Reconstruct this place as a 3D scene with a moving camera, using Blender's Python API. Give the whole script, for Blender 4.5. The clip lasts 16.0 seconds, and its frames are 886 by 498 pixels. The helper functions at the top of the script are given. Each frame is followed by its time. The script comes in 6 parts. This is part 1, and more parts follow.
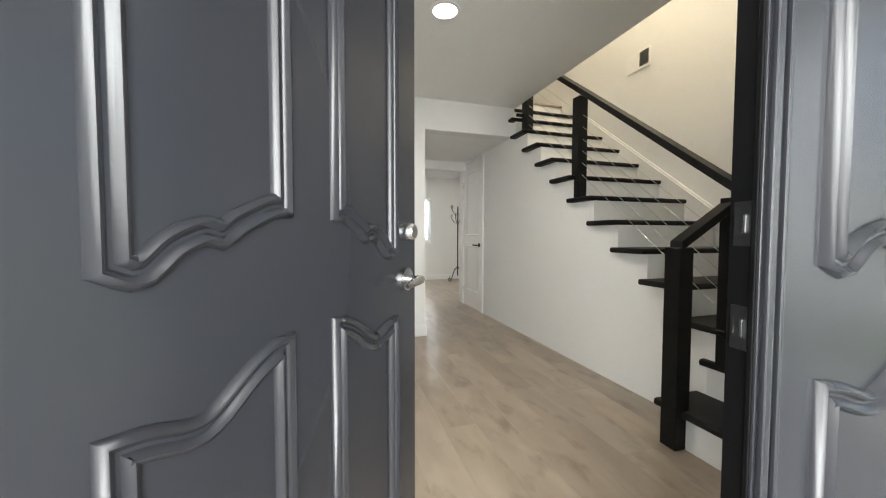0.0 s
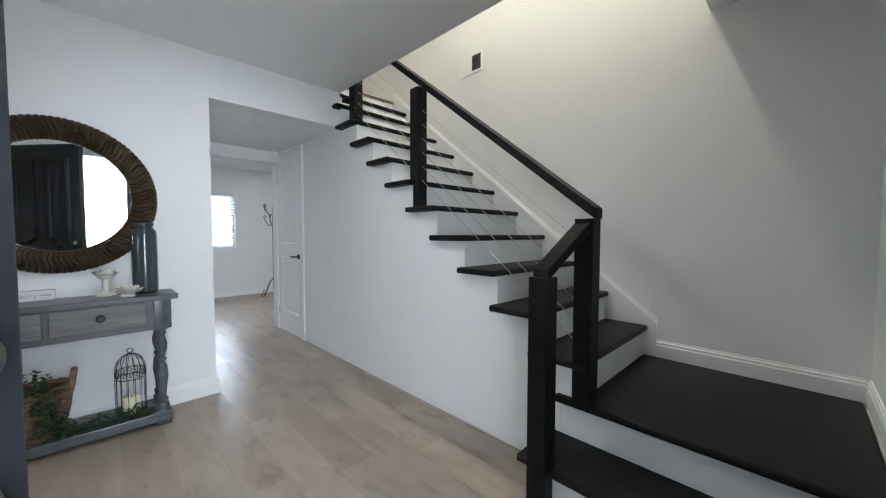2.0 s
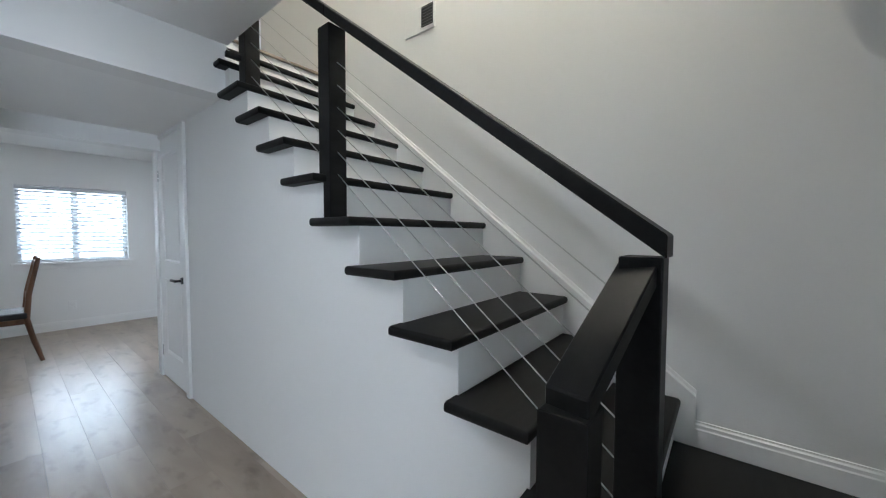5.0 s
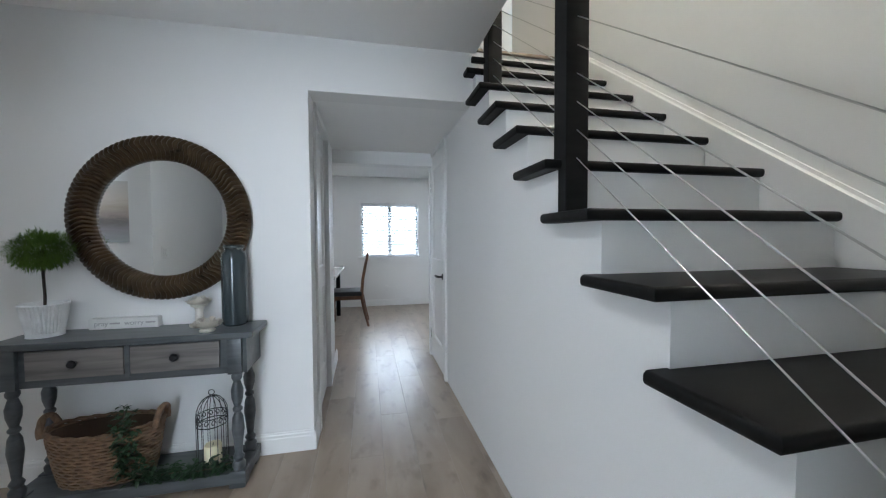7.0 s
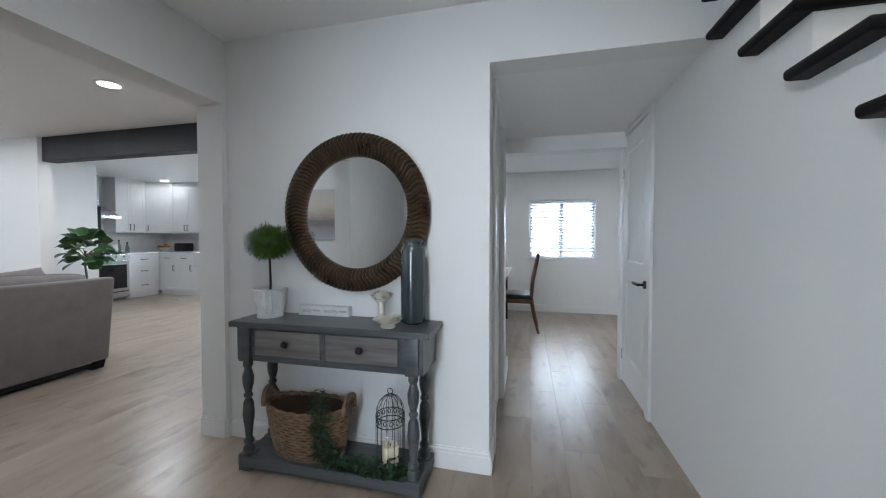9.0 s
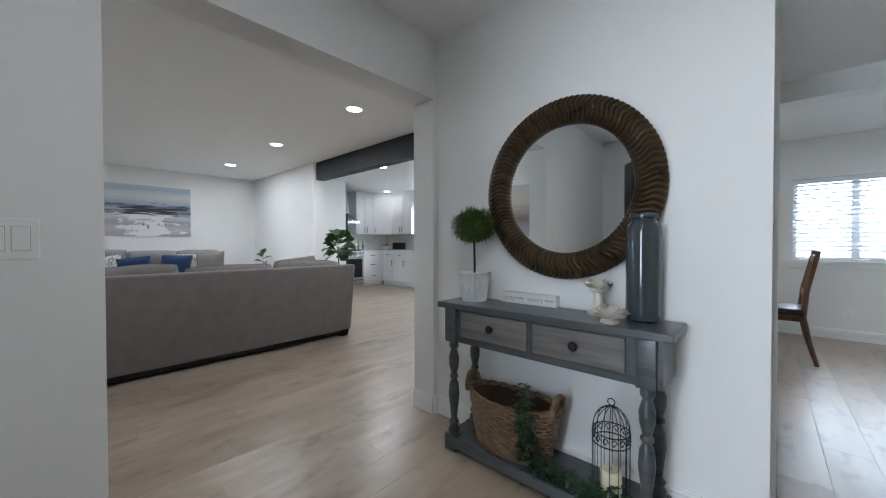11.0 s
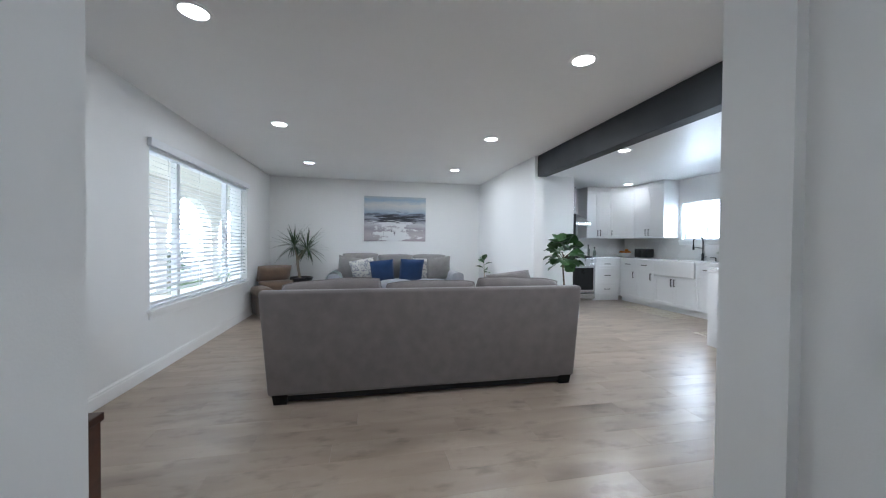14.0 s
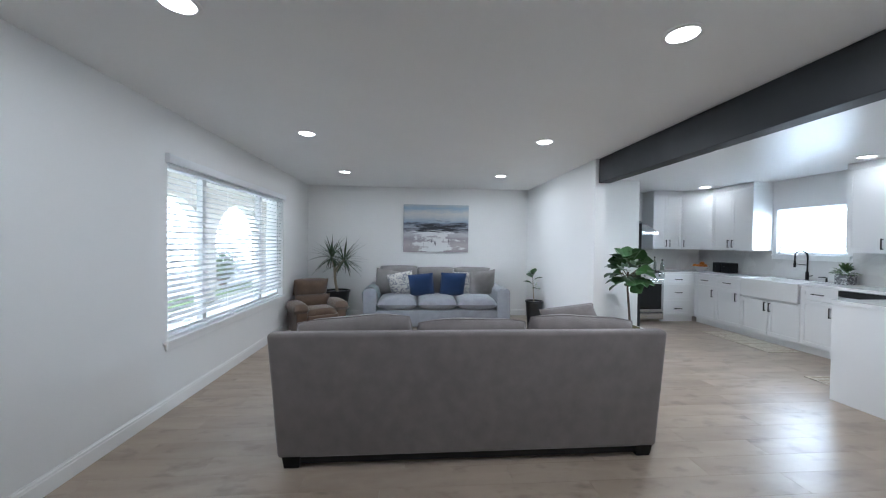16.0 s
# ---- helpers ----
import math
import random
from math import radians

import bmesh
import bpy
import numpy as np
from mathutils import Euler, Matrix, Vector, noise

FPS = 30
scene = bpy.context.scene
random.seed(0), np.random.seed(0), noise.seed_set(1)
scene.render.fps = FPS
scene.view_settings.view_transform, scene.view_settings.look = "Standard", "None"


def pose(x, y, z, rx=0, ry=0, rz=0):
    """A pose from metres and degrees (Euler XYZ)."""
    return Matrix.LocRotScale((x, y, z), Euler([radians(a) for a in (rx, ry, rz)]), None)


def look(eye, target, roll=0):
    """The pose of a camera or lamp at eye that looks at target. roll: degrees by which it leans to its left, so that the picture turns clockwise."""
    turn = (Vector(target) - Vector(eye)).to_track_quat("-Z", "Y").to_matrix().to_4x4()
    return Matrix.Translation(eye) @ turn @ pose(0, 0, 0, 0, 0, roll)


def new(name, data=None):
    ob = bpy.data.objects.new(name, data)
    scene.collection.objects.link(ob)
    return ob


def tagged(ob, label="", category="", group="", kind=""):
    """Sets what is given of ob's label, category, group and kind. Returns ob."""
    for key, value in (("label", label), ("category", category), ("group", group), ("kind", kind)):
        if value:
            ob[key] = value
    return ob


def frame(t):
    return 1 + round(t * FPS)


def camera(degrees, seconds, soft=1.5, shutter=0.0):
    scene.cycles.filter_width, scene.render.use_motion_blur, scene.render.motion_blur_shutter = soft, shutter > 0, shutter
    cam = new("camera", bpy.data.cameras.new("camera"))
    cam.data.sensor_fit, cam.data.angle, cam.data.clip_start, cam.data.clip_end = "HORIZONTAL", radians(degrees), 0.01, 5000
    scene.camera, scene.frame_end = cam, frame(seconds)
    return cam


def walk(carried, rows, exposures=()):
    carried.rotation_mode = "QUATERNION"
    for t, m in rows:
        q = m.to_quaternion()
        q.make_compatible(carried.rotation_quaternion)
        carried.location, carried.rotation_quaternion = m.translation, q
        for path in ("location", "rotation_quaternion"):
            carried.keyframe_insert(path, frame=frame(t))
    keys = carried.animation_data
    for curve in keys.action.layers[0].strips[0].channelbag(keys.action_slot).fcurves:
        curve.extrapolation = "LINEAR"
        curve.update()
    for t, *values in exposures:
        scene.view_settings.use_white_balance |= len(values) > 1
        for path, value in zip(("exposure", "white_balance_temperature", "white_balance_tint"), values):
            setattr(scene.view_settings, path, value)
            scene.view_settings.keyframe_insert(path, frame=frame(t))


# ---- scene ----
cam = camera(102.7, 16.0, soft=1.15)
PATH = [
    (0, (1.184, 0.835, 1.015), (1.78, 2.742, 0.933), 0.1),
    (0.5, (1.219, 1.02, 1.031), (2.013, 2.854, 0.946), 0.3),
    (1, (1.288, 1.187, 1.056), (2.263, 2.931, 0.972), 0.1),
    (1.5, (1.362, 1.297, 1.084), (2.538, 2.913, 1.001), 0.2),
    (2, (1.478, 1.377, 1.127), (2.88, 2.8, 1.039), 0.1),
    (2.5, (1.584, 1.424, 1.14), (3.118, 2.704, 1.057), 0.1),
    (3, (1.714, 1.483, 1.16), (3.374, 2.595, 1.077), 0.2),
    (5.5, (2.257, 2.003, 1.243), (3.708, 3.378, 1.154), 0.1),
    (6, (2.328, 2.073, 1.241), (3.412, 3.752, 1.152), -0.3),
    (6.5, (2.368, 2.093, 1.229), (3.105, 3.951, 1.152), -0.3),
    (7, (2.38, 2.118, 1.225), (2.798, 4.073, 1.155), -0.3),
    (7.5, (2.358, 2.199, 1.22), (2.526, 4.191, 1.153), -0.3),
    (8, (2.316, 2.343, 1.223), (2.279, 4.341, 1.158), -0.1),
    (10.5, (2.132, 2.55, 1.086), (0.993, 4.194, 1.056), -0.2),
    (11, (2.049, 2.613, 1.071), (0.702, 4.09, 1.042), -0.1),
    (11.5, (1.9, 2.728, 1.061), (0.364, 4.008, 1.033), 0.1),
    (12, (1.738, 2.863, 1.107), (0.043, 3.923, 1.068), 0.2),
    (12.5, (1.59, 2.985, 1.119), (-0.211, 3.853, 1.079), 0.2),
    (13, (1.401, 3.14, 1.151), (-0.5, 3.761, 1.114), 0.4),
    (13.5, (1.251, 3.212, 1.157), (-0.688, 3.702, 1.122), 0.4),
    (14, (1.145, 3.26, 1.183), (-0.814, 3.663, 1.151), 0.5),
    (14.5, (1.062, 3.292, 1.211), (-0.911, 3.615, 1.181), 0.6),
    (15, (0.944, 3.302, 1.264), (-1.04, 3.555, 1.235), 0.7),
    (15.5, (0.804, 3.336, 1.306), (-1.186, 3.539, 1.277), 0.7),
    (16, (0.626, 3.369, 1.39), (-1.368, 3.525, 1.357), 0.7),
]
EXPOSURES = [(0, 0.42, 6850, 8), (0.5, 0.60, 6700, 8), (1.0, 0.59, 6200, 8), (1.5, 0.52, 5900, 8), (2.0, 0.32, 5700, 8), (3.0, 0.22, 5500, 8), (6.0, 0.21, 5600, 8), (8.0, 0.17, 5650, 8), (11.0, 0.15, 5720, 8), (12.5, 0.47, 5600, 8), (13.0, 0.48, 5500, 8), (13.5, 0.46, 5500, 8), (14.0, 0.26, 5500, 8), (16, 0.18, 5450, 8)]
walk(cam, [(t, look(eye, target, roll)) for t, eye, target, roll in PATH], EXPOSURES)

# ---- light ----
world = bpy.data.worlds.new("sky")
scene.world = world
world.use_nodes = True
sky = world.node_tree.nodes.new("ShaderNodeTexSky")
sky.sky_type, sky.sun_disc = "NISHITA", False
sky.sun_elevation, sky.sun_rotation = radians(52), radians(179)
world.node_tree.links.new(sky.outputs[0], world.node_tree.nodes["Background"].inputs[0])
world.node_tree.nodes["Background"].inputs[1].default_value = 0.15

sun = new("sun", bpy.data.lights.new("sun", "SUN"))
sun.data.energy, sun.data.angle, sun.data.color = 5.0, radians(0.5), (1.0, 0.95, 0.88)
sun.matrix_world = look((0, 0, 0), (-0.45, 0.75, -1.1))


def area(name, place, target, w, h, watts, color=(1, 1, 1), spread=180):
    lamp = new(name, bpy.data.lights.new(name, "AREA"))
    lamp.data.shape, lamp.data.size, lamp.data.size_y = "RECTANGLE", w, h
    lamp.data.energy, lamp.data.color, lamp.data.spread = watts, color, radians(spread)
    lamp.matrix_world = look(place, target)
    return lamp


SKYLIGHT = (0.86, 0.94, 1.0)
area("daylight_dining", (2.78, 8.72, 1.34), (2.78, 4, 1.1), 1.0, 0.92, 12, (0.78, 0.90, 1.0))
area("daylight_kitchen", (-4.13, 9.2, 1.63), (-4.13, 5, 1.2), 0.92, 0.68, 36, SKYLIGHT)
area("daylight_door", (1.35, 0.2, 1.3), (1.7, 3.0, 1.0), 1.1, 1.9, 42, (0.93, 0.97, 1.0))


def downlight_lamp(x, y, z, watts, color=(1.0, 0.97, 0.92)):
    lamp = new("downlight_lamp", bpy.data.lights.new("downlight_lamp", "AREA"))
    lamp.data.shape, lamp.data.size = "DISK", 0.13
    lamp.data.energy, lamp.data.color, lamp.data.spread = watts, color, radians(179)
    lamp.matrix_world = look((x, y, z), (x, y, 0))


LIVING_LAMPS = [(-1.045, 2.31), (-1.045, 4.675), (-2.92, 2.31), (-2.92, 4.675), (-4.785, 2.31), (-4.785, 4.675)]
KITCHEN_LAMPS = [(-5.28, 8.48), (-3.05, 8.5), (-3.0, 6.56)]
for lx, ly in LIVING_LAMPS + KITCHEN_LAMPS:
    downlight_lamp(lx, ly, 2.425, 2.0 if ly > 8 else 24 if ly > 6 else 11.5 if ly > 3 else 5.5)
downlight_lamp(1.84, 2.9, 2.335, 8.5)
# two added fill lamps, out of view, to brighten the dining room
DINING_FILL_LAMPS = [(1.25, 6.7), (3.9, 6.7)]
for lx, ly in DINING_FILL_LAMPS:
    downlight_lamp(lx, ly, 2.265, 7.5)
# lamp on the upper floor, above the stairwell
downlight_lamp(3.45, 2.75, 4.85, 60, (1.0, 0.86, 0.64))

# ---- materials ----
def mat(name, color, rough=0.5, metal=0.0, bump=0.0, scale=20.0, vary=0.0, vscale=2.0, detail=4.0, spec=0.5):
    """A surface with grain (bump) and slow colour drift, in metres."""
    m = bpy.data.materials.new(name)
    m.use_nodes = True
    t = m.node_tree
    b = t.nodes["Principled BSDF"]
    b.inputs["Base Color"].default_value = (*color, 1)
    b.inputs["Roughness"].default_value = rough
    b.inputs["Metallic"].default_value = metal
    b.inputs["Specular IOR Level"].default_value = spec
    pos = t.nodes.new("ShaderNodeNewGeometry")
    if vary:
        n = t.nodes.new("ShaderNodeTexNoise")
        n.inputs["Scale"].default_value, n.inputs["Detail"].default_value = vscale, 6
        t.links.new(pos.outputs["Position"], n.inputs["Vector"])
        r = t.nodes.new("ShaderNodeMapRange")
        r.inputs[1].default_value, r.inputs[2].default_value = 0.3, 0.7
        r.inputs[3].default_value, r.inputs[4].default_value = 1 - vary, 1 + vary
        t.links.new(n.outputs["Fac"], r.inputs[0])
        x = t.nodes.new("ShaderNodeVectorMath")
        x.operation = "SCALE"
        x.inputs[0].default_value = color
        t.links.new(r.outputs[0], x.inputs["Scale"])
        t.links.new(x.outputs[0], b.inputs["Base Color"])
        q = t.nodes.new("ShaderNodeMapRange")
        q.inputs[1].default_value, q.inputs[2].default_value = 0.3, 0.7
        q.inputs[3].default_value, q.inputs[4].default_value = max(0.02, rough - 0.06), min(1, rough + 0.06)
        t.links.new(n.outputs["Fac"], q.inputs[0])
        t.links.new(q.outputs[0], b.inputs["Roughness"])
    if bump:
        g = t.nodes.new("ShaderNodeTexNoise")
        g.inputs["Scale"].default_value, g.inputs["Detail"].default_value = scale, detail
        t.links.new(pos.outputs["Position"], g.inputs["Vector"])
        u = t.nodes.new("ShaderNodeBump")
        u.inputs["Strength"].default_value, u.inputs["Distance"].default_value = min(1, bump), 0.004
        t.links.new(g.outputs["Fac"], u.inputs["Height"])
        t.links.new(u.outputs[0], b.inputs["Normal"])
    return m


def ramp_node(t, source, stops):
    r = t.nodes.new("ShaderNodeValToRGB")
    while len(r.color_ramp.elements) < len(stops):
        r.color_ramp.elements.new(0.5)
    for e, (p, c) in zip(r.color_ramp.elements, stops):
        e.position, e.color = p, (*c, 1)
    t.links.new(source, r.inputs[0])
    return r


def wood(name, dark, light, rough=0.4, along=(1.0, 12.0, 12.0), scale=3.0, bump=0.15, random_shift=True, spec=0.5, knots=0.0, tone_step=0.10):
    """Grain stretched along one axis; each piece takes its own tone and its own cut of the grain."""
    m = bpy.data.materials.new(name)
    m.use_nodes = True
    t = m.node_tree
    b = t.nodes["Principled BSDF"]
    pos = t.nodes.new("ShaderNodeNewGeometry")
    info = t.nodes.new("ShaderNodeObjectInfo")
    add = t.nodes.new("ShaderNodeMath")
    t.links.new(info.outputs["Random"], add.inputs[0])
    t.links.new(pos.outputs["Random Per Island"], add.inputs[1])
    fr = t.nodes.new("ShaderNodeMath")
    fr.operation = "FRACT"
    t.links.new(add.outputs[0], fr.inputs[0])
    mul = t.nodes.new("ShaderNodeMath")
    mul.operation = "MULTIPLY"
    mul.inputs[1].default_value = 37.0 if random_shift else 0.0
    t.links.new(fr.outputs[0], mul.inputs[0])
    off = t.nodes.new("ShaderNodeVectorMath")
    t.links.new(pos.outputs["Position"], off.inputs[0])
    t.links.new(mul.outputs[0], off.inputs[1])
    mp = t.nodes.new("ShaderNodeMapping")
    mp.inputs["Scale"].default_value = along
    t.links.new(off.outputs[0], mp.inputs["Vector"])
    n = t.nodes.new("ShaderNodeTexNoise")
    n.inputs["Scale"].default_value, n.inputs["Detail"].default_value, n.inputs["Distortion"].default_value = scale, 8, 0.6
    t.links.new(mp.outputs[0], n.inputs["Vector"])
    big = t.nodes.new("ShaderNodeTexNoise")
    big.inputs["Scale"].default_value, big.inputs["Detail"].default_value = scale * 0.35, 3
    t.links.new(mp.outputs[0], big.inputs["Vector"])
    mix = t.nodes.new("ShaderNodeMath")
    mix.operation = "MULTIPLY_ADD"
    mix.inputs[1].default_value = 0.55
    t.links.new(n.outputs["Fac"], mix.inputs[0])
    half = t.nodes.new("ShaderNodeMath")
    half.operation = "MULTIPLY"
    half.inputs[1].default_value = 0.45
    t.links.new(big.outputs["Fac"], half.inputs[0])
    t.links.new(half.outputs[0], mix.inputs[2])
    tone = t.nodes.new("ShaderNodeMath")
    tone.operation = "MULTIPLY_ADD"
    tone.inputs[1].default_value = tone_step if random_shift else 0.0
    t.links.new(fr.outputs[0], tone.inputs[0])
    t.links.new(mix.outputs[0], tone.inputs[2])
    r = ramp_node(t, tone.outputs[0], [(0.36, dark), (0.68, light)])
    colour = r.outputs[0]
    if knots:
        for size, depth in ((3.2, knots), (11.0, knots * 1.3)):
            mk = t.nodes.new("ShaderNodeMapping")
            mk.inputs["Scale"].default_value = (1.0, 0.45, 1.0)
            t.links.new(off.outputs[0], mk.inputs["Vector"])
            k = t.nodes.new("ShaderNodeTexNoise")
            k.inputs["Scale"].default_value, k.inputs["Detail"].default_value = size, 4
            t.links.new(mk.outputs[0], k.inputs["Vector"])
            q = t.nodes.new("ShaderNodeMapRange")
            q.inputs[1].default_value, q.inputs[2].default_value = 0.56, 0.74
            q.inputs[3].default_value, q.inputs[4].default_value = 1.0, 1.0 - depth
            t.links.new(k.outputs["Fac"], q.inputs[0])
            x = t.nodes.new("ShaderNodeVectorMath")
            x.operation = "SCALE"
            t.links.new(colour, x.inputs[0])
            t.links.new(q.outputs[0], x.inputs["Scale"])
            colour = x.outputs[0]
    t.links.new(colour, b.inputs["Base Color"])
    b.inputs["Roughness"].default_value = rough
    b.inputs["Specular IOR Level"].default_value = spec
    u = t.nodes.new("ShaderNodeBump")
    u.inputs["Strength"].default_value, u.inputs["Distance"].default_value = bump, 0.002
    t.links.new(n.outputs["Fac"], u.inputs["Height"])
    t.links.new(u.outputs[0], b.inputs["Normal"])
    return m


def glow(name, color, strength):
    m = bpy.data.materials.new(name)
    m.use_nodes = True
    b = m.node_tree.nodes["Principled BSDF"]
    b.inputs["Base Color"].default_value = (*color, 1)
    b.inputs["Emission Color"].default_value = (*color, 1)
    b.inputs["Emission Strength"].default_value = strength
    return m


WALL = mat("wall_paint", (0.80, 0.80, 0.79), 0.62, bump=0.10, scale=160, vary=0.012, vscale=1.3)
CEIL = mat("ceiling_paint", (0.86, 0.86, 0.85), 0.7, bump=0.12, scale=120, vary=0.012)
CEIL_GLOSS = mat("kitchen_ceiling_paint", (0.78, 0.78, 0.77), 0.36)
TRIM = mat("trim_paint", (0.82, 0.82, 0.81), 0.35, bump=0.02, scale=60, vary=0.01)
FLOOR = wood("oak_plank", (0.29, 0.228, 0.172), (0.42, 0.345, 0.272), 0.31, along=(4.0, 0.9, 1.0), scale=1.7, bump=0.04, knots=0.25, spec=0.46, tone_step=0.03)
BLACKWOOD = wood("black_stained_wood", (0.004, 0.004, 0.004), (0.010, 0.0098, 0.0095), 0.45, along=(2.0, 14.0, 14.0), scale=3, bump=0.12, spec=0.17)
BLACKMETAL = mat("black_metal", (0.012, 0.012, 0.013), 0.35, 0.3, bump=0.03, scale=80)
DOORPAINT = mat("charcoal_door_paint", (0.021, 0.022, 0.027), 0.27, bump=0.012, scale=220)
STEEL = mat("brushed_steel", (0.62, 0.62, 0.63), 0.24, 1.0, bump=0.03, scale=200)
CABLE = mat("steel_cable", (0.55, 0.55, 0.54), 0.3, 0.9)
GLASS = mat("window_glass", (1, 1, 1), 0.02)
GLASS.node_tree.nodes["Principled BSDF"].inputs["Transmission Weight"].default_value = 1.0
GLASS.node_tree.nodes["Principled BSDF"].inputs["IOR"].default_value = 1.1
BLIND = mat("white_blind_slat", (0.84, 0.85, 0.86), 0.4, bump=0.02, scale=60, vary=0.01)
blind_nodes = BLIND.node_tree
thin = blind_nodes.nodes.new("ShaderNodeBsdfTranslucent")
thin.inputs[0].default_value = (0.80, 0.87, 0.92, 1)
blend = blind_nodes.nodes.new("ShaderNodeMixShader")
blend.inputs[0].default_value = 0.18
blind_nodes.links.new(blind_nodes.nodes["Principled BSDF"].outputs[0], blend.inputs[1])
blind_nodes.links.new(thin.outputs[0], blend.inputs[2])
blind_nodes.links.new(blend.outputs[0], blind_nodes.nodes["Material Output"].inputs[0])
MIRROR = mat("mirror_silver", (0.86, 0.88, 0.88), 0.015, 1.0)
LAMPGLOW = glow("lamp_diffuser", (1.0, 0.96, 0.90), 14.0)
BEAMPAINT = mat("charcoal_beam_paint", (0.012, 0.014, 0.017), 0.55, bump=0.10, scale=60, vary=0.08, vscale=5)
DARKGAP = mat("dark_gap", (0.01, 0.01, 0.01), 0.8)

# ---- geometry helpers ----
def mesh_of(bm, name, material=None, smooth=None):
    me = bpy.data.meshes.new(name)
    bmesh.ops.recalc_face_normals(bm, faces=bm.faces)
    if smooth is not None:
        for f in bm.faces:
            f.smooth = True
        for e in bm.edges:
            e.smooth = len(e.link_faces) == 2 and e.calc_face_angle(0) < radians(smooth)
    bm.to_mesh(me)
    bm.free()
    if material:
        me.materials.append(material)
    return me


def part(name, bm, material, parent, label="", smooth=None):
    ob = new(name, mesh_of(bm, name, material, smooth))
    if parent:
        ob.parent = parent
    if label:
        ob["label"] = label
    return ob


def thing(name, label, category, m=None, group="", kind=""):
    ob = tagged(new(name), label, category, group, kind)
    if m is not None:
        ob.matrix_basis = m
    return ob


def setting(name, bm, material, label, category="wall", smooth=None):
    return tagged(part(name, bm, material, None, "", smooth), label, category, "", "structure")


def box(bm, x0, x1, y0, y1, z0, z1, bevel=0.0, segs=2):
    r = bmesh.ops.create_cube(bm, size=1)
    vs = r["verts"]
    bmesh.ops.transform(bm, matrix=Matrix.Translation(((x0 + x1) / 2, (y0 + y1) / 2, (z0 + z1) / 2)) @ Matrix.Diagonal((abs(x1 - x0), abs(y1 - y0), abs(z1 - z0), 1)), verts=vs)
    if bevel:
        es = list({e for v in vs for e in v.link_edges})
        r = bmesh.ops.bevel(bm, geom=es, offset=bevel, segments=segs, affect="EDGES", profile=0.6)
        vs = list({v for f in r["faces"] for v in f.verts} | {v for v in vs if v.is_valid})
    return vs


def bx(x0, x1, y0, y1, z0, z1, bevel=0.0, segs=2):
    bm = bmesh.new()
    box(bm, x0, x1, y0, y1, z0, z1, bevel, segs)
    return bm


def lathe(bm, profile, segs=24, m=Matrix()):
    """Turns (radius, height) pairs round z."""
    rings = []
    for r, z in profile:
        if r < 1e-5:
            rings.append([bm.verts.new(m @ Vector((0, 0, z)))])
        else:
            rings.append([bm.verts.new(m @ Vector((r * math.cos(2 * math.pi * i / segs), r * math.sin(2 * math.pi * i / segs), z))) for i in range(segs)])
    for a, b in zip(rings, rings[1:]):
        for i in range(segs):
            j = (i + 1) % segs
            q = [a[i % len(a)], a[j % len(a)], b[j % len(b)], b[i % len(b)]]
            q = list(dict.fromkeys(q))
            if len(q) > 2:
                bm.faces.new(q)
    for ring, flip in ((rings[0], True), (rings[-1], False)):
        if len(ring) > 2:
            bm.faces.new(ring[::-1] if flip else ring)
    return bm


def turned(profile, segs=24, m=Matrix()):
    return lathe(bmesh.new(), profile, segs, m)


def tube(bm, pts, r, segs=8, closed=False):
    """A round bar along points; r is one radius or one for each point."""
    pts = [Vector(p) for p in pts]
    n = len(pts)
    rr = r if isinstance(r, (list, tuple)) else [r] * n
    rings, side = [], None
    for i, p in enumerate(pts):
        a = pts[(i - 1) % n] if closed or i else p
        b = pts[(i + 1) % n] if closed or i < n - 1 else p
        d = (b - a).normalized()
        if side is None:
            side = d.orthogonal().normalized()
        side = (side - d * side.dot(d)).normalized()
        up = d.cross(side)
        rings.append([bm.verts.new(p + rr[i] * (math.cos(2 * math.pi * k / segs) * side + math.sin(2 * math.pi * k / segs) * up)) for k in range(segs)])
    pairs = list(zip(rings, rings[1:])) + ([(rings[-1], rings[0])] if closed else [])
    for a, b in pairs:
        for k in range(segs):
            j = (k + 1) % segs
            bm.faces.new((a[k], a[j], b[j], b[k]))
    if not closed:
        bm.faces.new(rings[0][::-1])
        bm.faces.new(rings[-1])
    return bm


def bar(pts, r, segs=8, closed=False):
    return tube(bmesh.new(), pts, r, segs, closed)


def sweep(bm, profile, path, closed=True):
    """A moulding: profile (offset outward, height) carried along a path in the xz plane, standing out towards -y."""
    n = len(path)
    rings = []
    for i in range(n):
        p = Vector(path[i])
        a = Vector(path[(i - 1) % n]) if closed or i else p
        b = Vector(path[(i + 1) % n]) if closed or i < n - 1 else p
        d1 = (p - a).normalized() if (p - a).length else (b - p).normalized()
        d2 = (b - p).normalized() if (b - p).length else d1
        n1, n2 = Vector((d1.y, -d1.x)), Vector((d2.y, -d2.x))
        s = (n1 + n2)
        s = s / max(0.4, s.length_squared / 2)
        rings.append([bm.verts.new((p.x + s.x * o, -h, p.y + s.y * o)) for o, h in profile])
    pairs = list(zip(rings, rings[1:])) + ([(rings[-1], rings[0])] if closed else [])
    for a, b in pairs:
        for k in range(len(profile) - 1):
            bm.faces.new((a[k], a[k + 1], b[k + 1], b[k]))
    return bm


